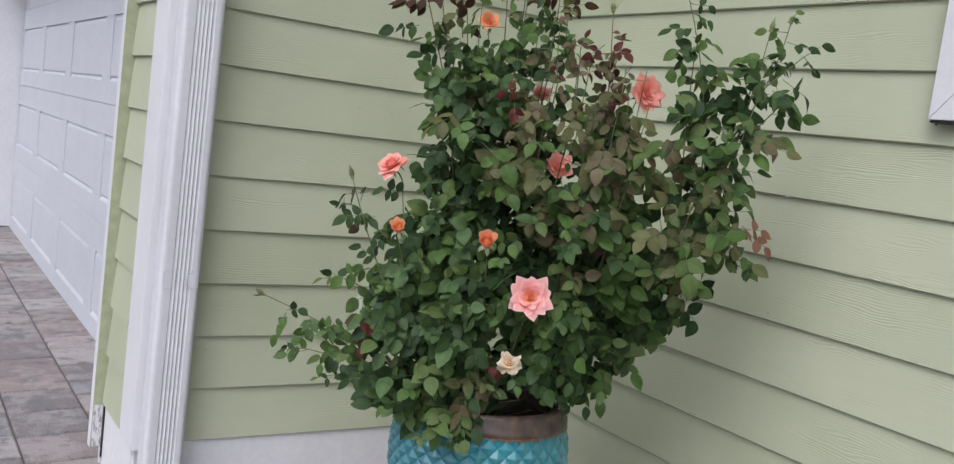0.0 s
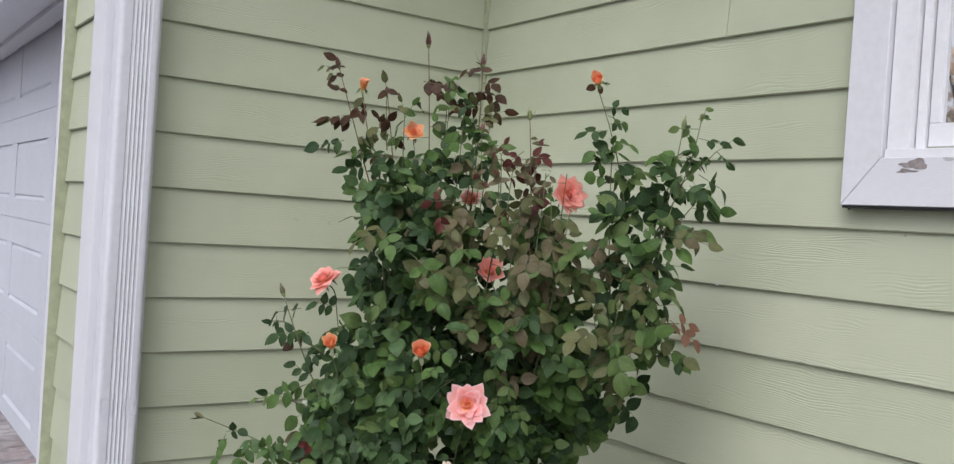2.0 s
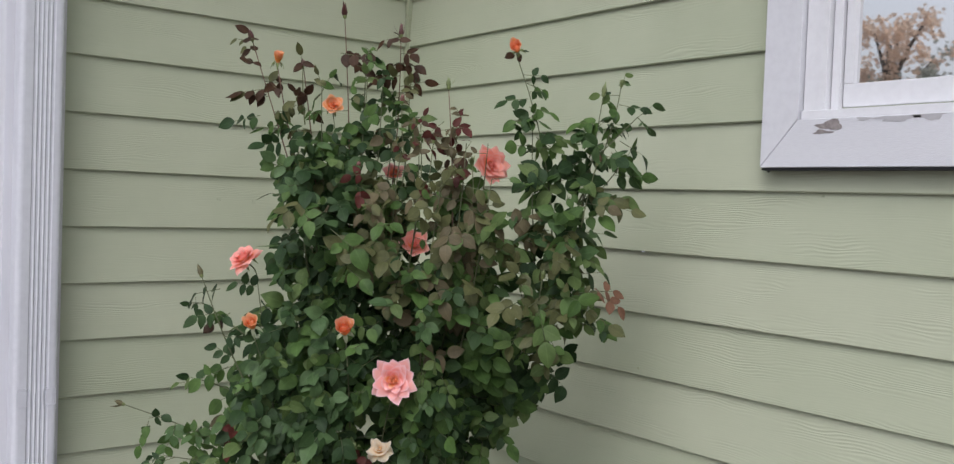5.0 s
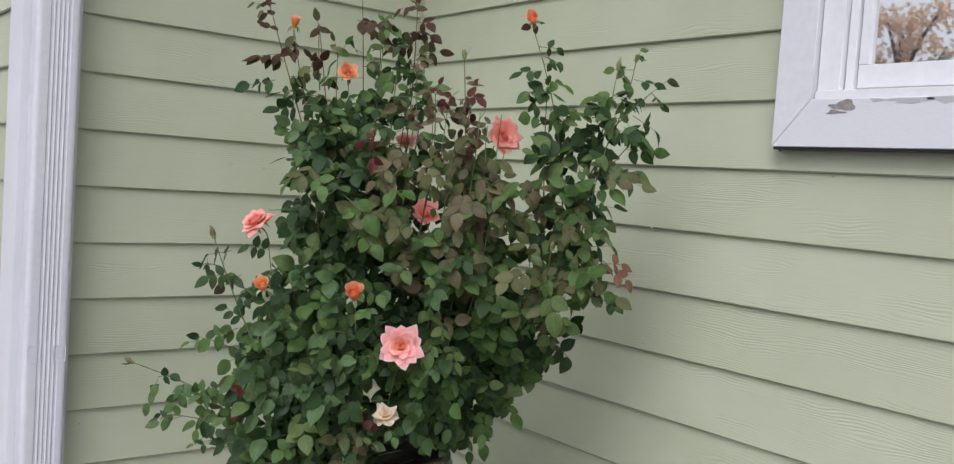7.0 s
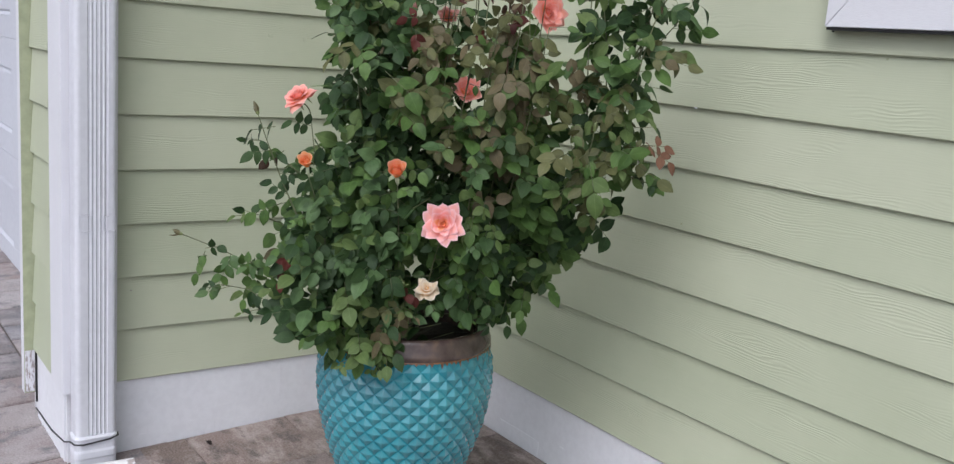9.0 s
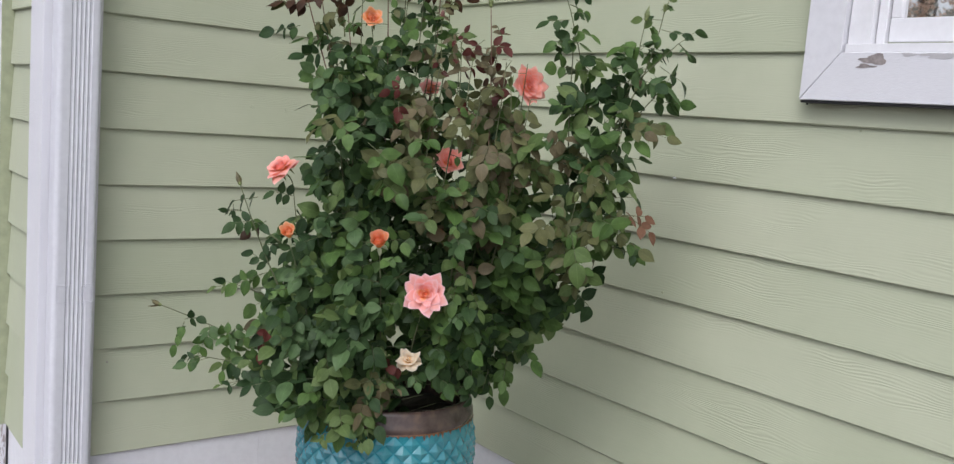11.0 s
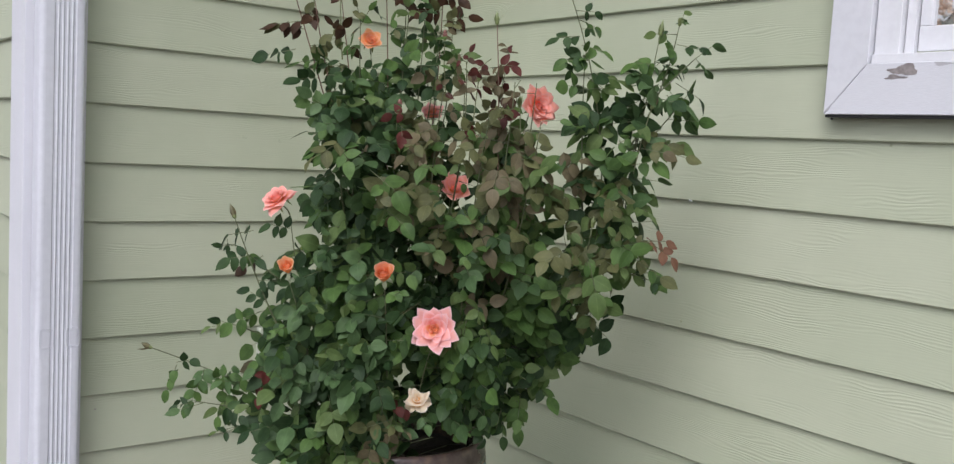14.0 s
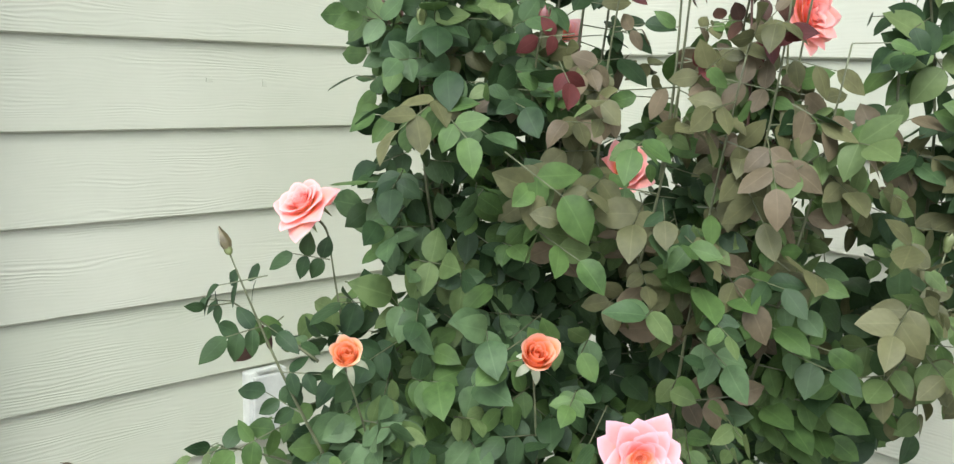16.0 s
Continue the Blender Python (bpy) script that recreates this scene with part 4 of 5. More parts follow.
# single leaves that stand clear: place, direction across, out and up, size, tones, leaflets
for place, (du, dv, dz), size, tones, count in (
        ((-0.178, 0.10, 1.280), (-1.0, 0.2, 0.0), 0.050, [0], 5), ((-0.160, -0.05, 1.722), (1.0, 0.3, 0.3), 0.044, [0], 1), ((0.140, 0.08, 1.308), (0.1, 0.4, -1.0), 0.026, [0], 1),
        ((0.357, 0.20, 1.785), (-0.8, 0.2, -0.35), 0.034, [4], 1), ((0.368, 0.20, 1.785), (0.2, 0.3, -1.0), 0.026, [4], 1), ((0.372, 0.19, 1.795), (0.9, 0.0, 0.4), 0.032, [1], 1),
        ((-0.30, 0.05, 0.83), (-1.0, 0.2, -0.2), 0.052, [7], 5), ((-0.31, 0.08, 0.90), (-0.9, 0.2, -0.1), 0.050, [0], 5), ((-0.30, 0.10, 0.98), (-1.0, 0.2, -0.2), 0.052, [0], 5), ((-0.29, 0.12, 0.87), (-0.8, 0.3, -0.5), 0.052, [0], 5), ((0.560, 0.33, 1.212), (1.0, 0.0, -0.1), 0.040, [6], 5), ((0.575, 0.33, 1.205), (1.0, 0.1, -0.25), 0.038, [6], 3), ((0.525, 0.31, 1.205), (1.0, 0.1, 0.3), 0.030, [3], 3),
        ((0.545, 0.30, 1.165), (0.8, 0.2, -0.5), 0.046, [3, 0], 5), ((-0.34, 0.16, 0.97), (-1.0, 0.2, -0.4), 0.052, [0], 5),
        ((-0.36, 0.18, 1.17), (-0.9, 0.2, 0.1), 0.044, [1], 5), ((-0.29, 0.08, 1.17), (-0.8, 0.1, 0.0), 0.042, [1], 5), ((-0.27, 0.08, 1.14), (0.8, 0.3, 0.2), 0.040, [0], 3),
        ((-0.08, 0.25, 1.335), (0.4, 0.4, -0.5), 0.058, [0], 3), ((-0.05, 0.24, 1.25), (0.5, 0.4, -0.3), 0.058, [0, 2], 5), ((0.43, 0.36, 1.16), (0.1, 0.4, -1.0), 0.062, [2], 3),
        ((0.38, 0.34, 1.18), (-0.4, 0.5, -0.6), 0.056, [3], 5), ((0.22, 0.28, 1.36), (-0.3, 0.5, -0.6), 0.056, [7], 5), ((0.25, 0.27, 1.40), (0.5, 0.4, -0.4), 0.056, [7], 5), ((0.19, 0.26, 1.33), (0.4, 0.5, -0.7), 0.056, [3], 5),
        ((-0.15, 0.22, 1.40), (-0.4, 0.4, -0.5), 0.056, [3], 5), ((-0.16, 0.22, 1.39), (0.5, 0.5, -0.4), 0.052, [3, 0], 5), ((-0.30, 0.05, 1.62), (-1.0, 0.2, -0.2), 0.046, [1], 5), ((-0.28, 0.06, 1.69), (-1.0, 0.2, 0.1), 0.048, [4], 5),
        ((0.63, 0.2, 1.58), (1.0, 0.2, -0.3), 0.050, [0, 1], 3), ((0.60, 0.22, 1.42), (0.9, 0.3, -0.3), 0.046, [3], 3), ((0.36, 0.2, 1.62), (0.9, 0.3, 0.1), 0.052, [0], 5),
        ((0.41, 0.2, 1.56), (-0.3, 0.5, 0.3), 0.044, [0], 3),
        ((0.382, 0.2, 1.735), (1.0, 0.2, 0.15), 0.034, [1], 3), ((0.395, 0.2, 1.675), (-1.0, 0.4, -0.1), 0.046, [1], 5), ((0.40, 0.2, 1.655), (0.7, 0.4, -0.2), 0.040, [0], 3), ((0.42, 0.2, 1.62), (-0.9, 0.3, 0.3), 0.044, [0], 3), ((0.42, 0.2, 1.58), (1.0, 0.4, -0.1), 0.052, [0], 5),
        ((0.43, 0.2, 1.50), (1.0, 0.3, -0.1), 0.054, [1], 5), ((0.44, 0.2, 1.48), (-0.8, 0.3, -0.4), 0.046, [1], 5), ((0.575, 0.2, 1.62), (-1.0, 0.3, -0.1), 0.050, [0, 3], 5), ((0.56, 0.2, 1.54), (-1.0, 0.4, -0.2), 0.052, [1], 5), ((0.61, 0.2, 1.55), (1.0, 0.3, -0.3), 0.054, [0], 5),
        ((0.0, 0.26, 0.745), (-0.8, 0.4, -0.4), 0.048, [3], 5), ((0.0, 0.26, 0.75), (0.2, 0.5, -0.5), 0.046, [7], 3), ((-0.02, 0.26, 0.68), (-0.3, 0.4, -0.8), 0.048, [2], 5), ((-0.04, 0.25, 0.70), (-0.2, 0.4, -0.7), 0.046, [7, 2], 5), ((-0.05, 0.26, 0.65), (-0.4, 0.4, -0.7), 0.046, [2, 0], 5), ((-0.04, 0.26, 0.645), (0.2, 0.4, -0.8), 0.042, [2], 5), ((0.32, 0.05, 0.77), (0.3, 0.4, -0.8), 0.052, [2, 0], 5), ((0.30, 0.03, 0.75), (0.0, 0.5, -0.8), 0.050, [0], 5), ((0.35, 0.05, 0.81), (0.4, 0.3, -0.7), 0.052, [0, 1], 5), ((0.27, 0.04, 0.73), (-0.1, 0.4, -0.7), 0.048, [1, 0], 5),
        ((-0.60, -0.04, 0.775), (-0.3, 0.2, -0.9), 0.046, [0], 5), ((-0.60, -0.04, 0.782), (0.6, 0.1, 0.6), 0.036, [1], 3), ((-0.53, -0.03, 0.75), (-0.2, 0.3, -1.0), 0.050, [0], 5), ((-0.50, -0.03, 0.745), (0.7, 0.2, 0.5), 0.046, [0], 5), ((-0.45, -0.02, 0.72), (-0.1, 0.3, -1.0), 0.050, [0, 1], 5), ((-0.42, -0.01, 0.71), (0.5, 0.3, 0.6), 0.050, [0], 5),
        ((0.625, 0.2, 1.67), (1.0, 0.2, 0.0), 0.040, [1], 3), ((0.55, 0.22, 1.45), (1.0, 0.3, -0.3), 0.050, [3], 5), ((-0.10, 0.0, 1.80), (1.0, 0.2, 0.1), 0.048, [4], 5), ((0.05, 0.0, 1.78), (1.0, 0.2, 0.1), 0.042, [4], 5), ((0.05, 0.0, 1.74), (-1.0, 0.2, 0.1), 0.042, [4], 5)):
    compound(spot(*place), ACROSS * du + FRONT * dv + Vector((0, 0, dz)), size * 0.86, tones, count, True)

# the crown
# dark tones inside, behind and low right put the crown's shade into leaf colour
mass(0.02, 0.08, 0.87, 0.31, 0.22, 0.17, 188, [0, 8, 8, 1, 1, 1])
mass(-0.18, 0.14, 0.90, 0.14, 0.15, 0.19, 75, [8, 1, 8, 0, 8, 2])
mass(0.21, 0.10, 0.90, 0.16, 0.14, 0.17, 78, [1, 1, 0, 0])
mass(0.14, 0.17, 1.10, 0.20, 0.17, 0.19, 88, [0, 0, 2, 0, 1, 8, 1])
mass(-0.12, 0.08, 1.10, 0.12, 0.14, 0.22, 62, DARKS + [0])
mass(-0.20, 0.10, 1.12, 0.07, 0.08, 0.14, 24, [8, 2, 8])
mass(-0.12, 0.06, 1.38, 0.10, 0.12, 0.18, 50, GREENS + [1])
mass(0.12, 0.18, 1.32, 0.16, 0.13, 0.13, 52, [3, 3, 3, 2, 3, 7, 1, 0])
mass(0.45, 0.26, 1.17, 0.07, 0.10, 0.14, 32, [2, 3, 2, 3, 0])
mass(0.34, 0.20, 1.33, 0.08, 0.09, 0.07, 14, [3, 3, 7, 0, 2])
mass(0.40, 0.20, 1.20, 0.07, 0.08, 0.10, 14, [3, 2, 0])
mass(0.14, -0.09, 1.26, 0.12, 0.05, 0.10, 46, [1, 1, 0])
mass(0.14, 0.05, 1.45, 0.13, 0.08, 0.09, 18, [3, 3, 0, 7])
mass(0.49, 0.22, 1.34, 0.06, 0.06, 0.13, 16, [0, 1, 3, 2])
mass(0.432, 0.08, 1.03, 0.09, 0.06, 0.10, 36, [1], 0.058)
mass(0.335, 0.06, 0.94, 0.10, 0.09, 0.11, 40, [1, 0, 0, 2])
mass(0.30, -0.06, 0.77, 0.13, 0.08, 0.10, 56, [1, 0, 0, 2, 1])
mass(0.29, 0.07, 0.82, 0.13, 0.10, 0.11, 38, [1, 0, 0, 2])
mass(-0.12, 0.20, 0.69, 0.11, 0.07, 0.08, 34, [8, 1, 0, 2])
mass(-0.13, 0.17, 0.63, 0.10, 0.08, 0.06, 26, [8, 1, 1, 2])
mass(0.17, 0.13, 0.68, 0.08, 0.09, 0.06, 26, [1, 0])
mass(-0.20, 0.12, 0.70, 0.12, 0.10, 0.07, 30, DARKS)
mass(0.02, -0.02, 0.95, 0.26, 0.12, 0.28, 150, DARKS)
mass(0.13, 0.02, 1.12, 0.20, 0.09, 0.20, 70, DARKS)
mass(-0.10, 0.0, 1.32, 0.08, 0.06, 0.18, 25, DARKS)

# a few leaves on the bud stems, which stay bare near their tips
for u, v, z in ((0.226, 0.215, 1.37), (0.27, 0.20, 1.40), (0.155, 0.15, 1.45), (0.152, 0.15, 1.41), (0.08, 0.05, 1.58), (0.55, 0.25, 1.42), (0.226, 0.215, 1.42), (-0.03, 0.13, 1.40)):
    for side in (-1, 1):
        compound(spot(u, v, z), ACROSS * side + FRONT * 0.4, 0.036, [3, 7, 0], 3)

# leaflets on the camera's side are leaves of their own, the rest one joined crown
order = sorted(range(len(gathered)), key=lambda i: -(gathered[i][0].translation.dot(FRONT)))
near = set(order[:280])
crown = Foliage()
shared = {}
for i, (m4, rows, slot) in enumerate(gathered):
    if i in near:
        ln = max(p[1] for r in rows for p in r)
        key = (slot, i % 4)
        if key not in shared:
            one = Foliage()
            one.leaf(Matrix.Identity(4), leaf_verts(0.04, (0.0235, 0.0255, 0.027, 0.029)[i % 4], (0.15, 0.45, 0.25, 0.35)[i % 4], (0.05, 0.2, 0.32, 0.12)[i % 4], 0.02, 1.7 * (i % 4)), slot)
            shared[key] = one.mesh("leaf")
        ob = new("leaf", shared[key])
        ob.parent = bush
        ob.matrix_basis = m4 @ Matrix.Diagonal((ln / 0.04, ln / 0.04, ln / 0.04, 1))
    else:
        crown.leaf(m4, rows, slot)
foliage = new("foliage", crown.mesh("foliage"))
foliage.parent = bush
tagged(foliage, "dense serrated green, bronze and maroon rose leaves", kind="stuff")
twigs = part("petiole", stalks, STEM, bush)
tagged(twigs, "thin green leaf stalks", kind="stuff")


# ---- blooms and buds ----
def petal_material(name, core, mid, edge):
    m, n, l, b = material(name, 0.75, 0, 0.12)
    uv = n.new("ShaderNodeUVMap")
    sep = n.new("ShaderNodeSeparateXYZ")
    l.new(uv.outputs[0], sep.inputs[0])
    f = noise_tex(n, l, 60, 3)
    col = ramp(n, l, sep.outputs["Y"], [(0.0, core), (0.40, core), (0.66, mid), (0.82, mid), (1.0, edge)])
    col = mix(n, l, 0.12, col, ramp(n, l, f, [(0.3, tuple(c * 0.7 for c in mid)), (0.7, edge)]))
    l.new(col, b.inputs["Base Color"])
    tr = n.new("ShaderNodeBsdfTranslucent")
    l.new(col, tr.inputs["Color"])
    mx = n.new("ShaderNodeMixShader")
    mx.inputs[0].default_value = 0.42
    l.new(b.outputs[0], mx.inputs[1])
    l.new(tr.outputs[0], mx.inputs[2])
    l.new(mx.outputs[0], n["Material Output"].inputs["Surface"])
    return m


CORAL = petal_material("coral_pink_petal", (0.99, 0.42, 0.16), (0.99, 0.50, 0.45), (0.99, 0.66, 0.69))
PEACH = petal_material("peach_heart_petal", (0.99, 0.34, 0.06), (0.99, 0.45, 0.22), (0.99, 0.60, 0.50))
ORANGE = petal_material("orange_petal", (0.99, 0.40, 0.05), (0.99, 0.46, 0.15), (0.99, 0.62, 0.42))
DEEP_CORAL = petal_material("deep_coral_petal", (0.99, 0.42, 0.12), (0.99, 0.43, 0.34), (0.99, 0.57, 0.52))
BLUSH = petal_material("blush_coral_petal", (0.99, 0.40, 0.06), (0.99, 0.45, 0.36), (0.99, 0.58, 0.55))
SALMON = petal_material("salmon_petal", (0.99, 0.40, 0.07), (0.99, 0.44, 0.16), (0.99, 0.58, 0.42))
FADED = petal_material("faded_cream_petal", (0.80, 0.48, 0.20), (0.92, 0.78, 0.58), (0.93, 0.85, 0.74))
ORANGE_HEART = plain("orange_petal_heart", (0.92, 0.36, 0.17), 0.7, spec=0.1, scale=160, vary=0.2)
SEPAL = plain("bud_sepal_green", (0.16, 0.20, 0.07), 0.5, scale=50, vary=0.3)


def petal_mesh(mat, length, width, a0, a1, reflex, drop, power, root=0.02, roll=0.0, wave=0.0, phase=0.0):
    """One petal, wrapped round the bloom's axis. It leans a0 degrees from the axis at its root and a1 further up, and its rim
    bends out by reflex more; drop and power shape the rim, from round to pointed; roll turns its sides down."""
    S, W, K = 9, 8, 24
    line, r, h = [(root, 0.0)], root, 0.0
    for i in range(K):
        s = (i + 0.5) / K
        a = radians(a0 + (a1 - a0) * s + reflex * max(0.0, (s - 0.68) / 0.32) ** 1.5)
        r += math.sin(a) * length / K
        h += math.cos(a) * length / K
        line.append((r, h))
    v, uv, f = [], [], []
    for i in range(S + 1):
        for j in range(W + 1):
            w = 2 * j / W - 1
            s = i / S * (1 - drop * abs(w) ** power)
            q = min(s * K, K - 0.001)
            k = int(q)
            r = line[k][0] + (line[k + 1][0] - line[k][0]) * (q - k)
            h = line[k][1] + (line[k + 1][1] - line[k][1]) * (q - k)
            half = width * math.sin(math.pi * (0.10 + 0.40 * min(1.0, s / 0.62)))
            ang = max(-1.9, min(1.9, w * half / max(r, 0.30 * width)))
            rip = wave * s * s * math.sin(3.2 * w + phase)
            r += rip * 0.6 + 0.10 * half * w * w * s * roll
            h += rip - roll * half * w * w * s * s
            v.append((r * math.sin(ang), r * math.cos(ang), h))
            uv.append((j / W, i / S))
    for i in range(S):
        for j in range(W):
            k = i * (W + 1) + j
            f.append((k, k + 1, k + W + 2, k + W + 1))
    me = bpy.data.meshes.new("petal")
    me.from_pydata(v, [], f)
    me.materials.append(mat)
    lay = me.uv_layers.new(name="UVMap")
    for lp in me.loops:
        lay.data[lp.index].uv = uv[lp.vertex_index]
    me.shade_smooth()
    return me


def bloom(at_point, facing, size, mat, form, stem_pts, label, sepal=None, sepal_len=1.0, spin=0.0, rough=1.0):
    """A rose. form: rings of (count, length, width, a0, a1, reflex, drop, power, roll), the heart first."""
    holder = new("bloom")
    holder.parent = bush
    holder.matrix_basis = frame_of(Vector(at_point) - ORIGIN, Vector(facing).orthogonal(), Vector(facing))
    tagged(holder, label)
    turn = spin
    for count, ln, wd, a0, a1, reflex, drop, power, roll in form:
        for k in range(count):
            turn += 2 * math.pi / count if count > 3 else 2.4
            me = petal_mesh(PEACH if mat is CORAL and ln < 0.63 else mat, ln * size * rng.uniform(0.95, 1.05), wd * size, a0 + rng.uniform(-4, 4) * rough, a1 + rng.uniform(-5, 5) * rough, reflex * rng.uniform(0.7, 1.3), drop, power, 0.05 * size, roll, 0.05 * size * rough, rng.uniform(0, 6.28))
            ob = new("petal", me)
            ob.parent = holder
            ob.matrix_basis = Matrix.Rotation(turn + rng.uniform(-0.10, 0.10) * rough, 4, "Z")
        turn += math.pi / count + 0.15
    bm = bmesh.new()
    lathe(bm, [(r * size, z * size) for r, z in (((0.14, 0.05), (0.18, 0.25), (0.12, 0.38), (0.01, 0.42)) if form is SHUT else ((0.22, 0.05), (0.28, 0.16), (0.22, 0.27), (0.10, 0.33), (0.01, 0.34)))], 14)
    part("heart", bm, FADED if mat is FADED else ORANGE_HEART, holder, "packed petal heart", smooth=True)
    k = size / 0.05
    bm = bmesh.new()
    tube(bm, [(0, 0, -0.016 * k), (0, 0, -0.011 * k), (0, 0, -0.004 * k), (0, 0, 0.003 * k)], 0.003 * k, 0.0085 * k, sides=8)
    for i in range(5):
        a = 2 * math.pi * i / 5 + spin
        ca, sa = math.cos(a), math.sin(a)
        q = []
        for r, z, w in ((0.005, 0.002, 0.0035), (0.015, 0.002, 0.0052), (0.022, -0.006, 0.0042), (0.025, -0.016, 0.0024), (0.027, -0.026, 0.0)):
            r, z, w = r * k * (0.5 + 0.5 * sepal_len), z * k * sepal_len, w * k
            q.append([bm.verts.new((r * ca - e * w * sa, r * sa + e * w * ca, z + (0.0012 if e else 0.0))) for e in (-1, 0, 1)])
        for u, w in zip(q, q[1:]):
            for e in (0, 1):
                bm.faces.new((u[e], u[e + 1], w[e + 1], w[e]))
    part("calyx", bm, sepal or SEPAL, holder, "pale green sepals" if sepal else "green sepals", smooth=True)
    if stem_pts is not None:
        bm = bmesh.new()
        base = Vector(at_point) - Vector(facing).normalized() * 0.014 * k
        run = (stem_pts[-1] - stem_pts[-2]).normalized() * (base - stem_pts[-1]).length * 0.6
        pts = [stem_pts[-1] * (1 - s) ** 2 + (stem_pts[-1] + run) * 2 * s * (1 - s) + base * s * s for s in (0, 0.2, 0.4, 0.6, 0.8, 1.0)]
        tube(bm, [p - ORIGIN for p in pts], 0.0016, 0.0019, sides=6)
        part("flower_stem", bm, STEM, bush, smooth=True)
    return holder


PALE_SEPAL = plain("pale_sepal", (0.42, 0.47, 0.30), 0.5, scale=50, vary=0.2)
HEART = [(3, 0.50, 0.16, 4, -8, 18, 0.20, 2.0, 0.0), (4, 0.54, 0.20, 14, -4, 34, 0.24, 1.8, 0.0), (4, 0.58, 0.24, 22, 2, 46, 0.26, 1.7, 0.05), (3, 0.62, 0.30, 30, 8, 50, 0.26, 1.7, 0.10)]
WIDE = HEART + [(4, 0.70, 0.38, 36, 22, 58, 0.26, 1.6, 0.12), (5, 0.80, 0.42, 44, 34, 58, 0.30, 1.4, 0.18), (5, 0.94, 0.48, 52, 50, 46, 0.34, 1.2, 0.25), (5, 1.08, 0.54, 60, 64, 36, 0.38, 1.05, 0.30), (5, 1.13, 0.55, 66, 74, 24, 0.42, 1.0, 0.35)]
SIDE = HEART + [(3, 0.64, 0.42, 34, 20, 50, 0.22, 2.0, 0.10), (4, 0.74, 0.48, 46, 34, 55, 0.24, 1.8, 0.20), (4, 0.88, 0.54, 58, 52, 60, 0.30, 1.5, 0.30), (5, 1.04, 0.56, 68, 78, 60, 0.42, 1.15, 0.40), (3, 1.14, 0.52, 80, 108, 40, 0.44, 1.1, 0.40)]
HALF = HEART + [(3, 0.68, 0.42, 32, 16, 45, 0.24, 2.0, 0.10), (4, 0.80, 0.48, 44, 30, 50, 0.28, 1.7, 0.15), (5, 0.94, 0.52, 56, 54, 40, 0.38, 1.25, 0.25)]
SHUT = [(2, 0.84, 0.16, 5, -6, 10, 0.20, 2.2, 0.0), (3, 0.90, 0.24, 14, -8, 18, 0.18, 2.4, 0.0), (3, 0.94, 0.32, 24, -8, 26, 0.18, 2.4, 0.0), (4, 0.98, 0.38, 32, -8, 38, 0.20, 2.2, 0.0), (5, 1.02, 0.42, 38, -6, 58, 0.22, 1.9, 0.08)]
LOOSE = [(3, 0.50, 0.26, 6, 0, 20, 0.20, 2.2, 0.0), (3, 0.66, 0.36, 26, 8, 60, 0.24, 2.0, 0.2), (4, 0.84, 0.44, 44, 40, 50, 0.28, 1.8, 0.3), (4, 0.98, 0.42, 58, 70, 70, 0.30, 1.6, 0.4), (2, 1.05, 0.40, 70, 120, 60, 0.34, 1.5, 0.5)]
bloom((-0.779, -1.163, 0.971), (-0.64, -0.70, 0.26), 0.055, CORAL, WIDE, C_BIG, "wide open coral pink rose with pointed petals", spin=0.4, rough=2.0)
bloom((-0.990, -0.757, 1.238), (-0.63, -0.12, 0.72), 0.048, BLUSH, SIDE, C_RL, "open coral pink rose seen from its side")
bloom((-0.530, -1.186, 1.507), (-0.06, -0.92, 0.22), 0.050, DEEP_CORAL, WIDE, C_RR, "open coral pink rose facing sideways")
bloom(spot(0.117, 0.02, 1.286), (-0.40, -0.74, 0.55), 0.052, DEEP_CORAL, HALF, C_RM, "coral pink rose among bronze leaves")
bloom(spot(-0.127, -0.09, 1.662), (-0.45, -0.75, 0.45), 0.040, SALMON, HALF, C_TOP, "orange coral rose below a small leaf")
bloom(spot(0.045, -0.12, 1.480), (-0.4, -0.6, 0.7), 0.040, CORAL, HALF, None, "pink rose half hidden by leaves")
bloom((-0.861, -1.059, 1.078), (-0.46, -0.66, 0.60), 0.054, SALMON, SHUT, C_BM, "half open orange rosebud", PALE_SEPAL, 0.55, spin=2.3)
bloom((-1.053, -0.948, 1.088), (-0.50, -0.60, 0.62), 0.042, ORANGE, SHUT, C_BL, "half open orange rosebud with pale sepals", PALE_SEPAL, 1.0)
bloom((-0.514, -1.264, 1.793), (-0.72, -0.58, 0.36), 0.038, SALMON, SHUT, C_HI, "half open coral rosebud on a tall stem")
bloom((-0.926, -0.779, 1.758), (-0.1, -0.4, 0.85), 0.034, ORANGE, SHUT, C_MAR2, "opening orange rosebud among maroon leaves")
bloom((-0.782, -1.114, 0.786), (-0.50, -0.50, 0.62), 0.036, FADED, LOOSE, C_WH, "faded cream rose with ragged petals", rough=4.0)

BUD_OLIVE = plain("brown_olive_bud", (0.12, 0.105, 0.045), 0.5, scale=50, vary=0.35)
BUD_PINK = plain("red_tipped_bud", (0.22, 0.085, 0.07), 0.5, scale=50, vary=0.35)
STEM_PALE = plain("pale_green_flower_stem", (0.15, 0.165, 0.075), 0.55, scale=60, vary=0.25)
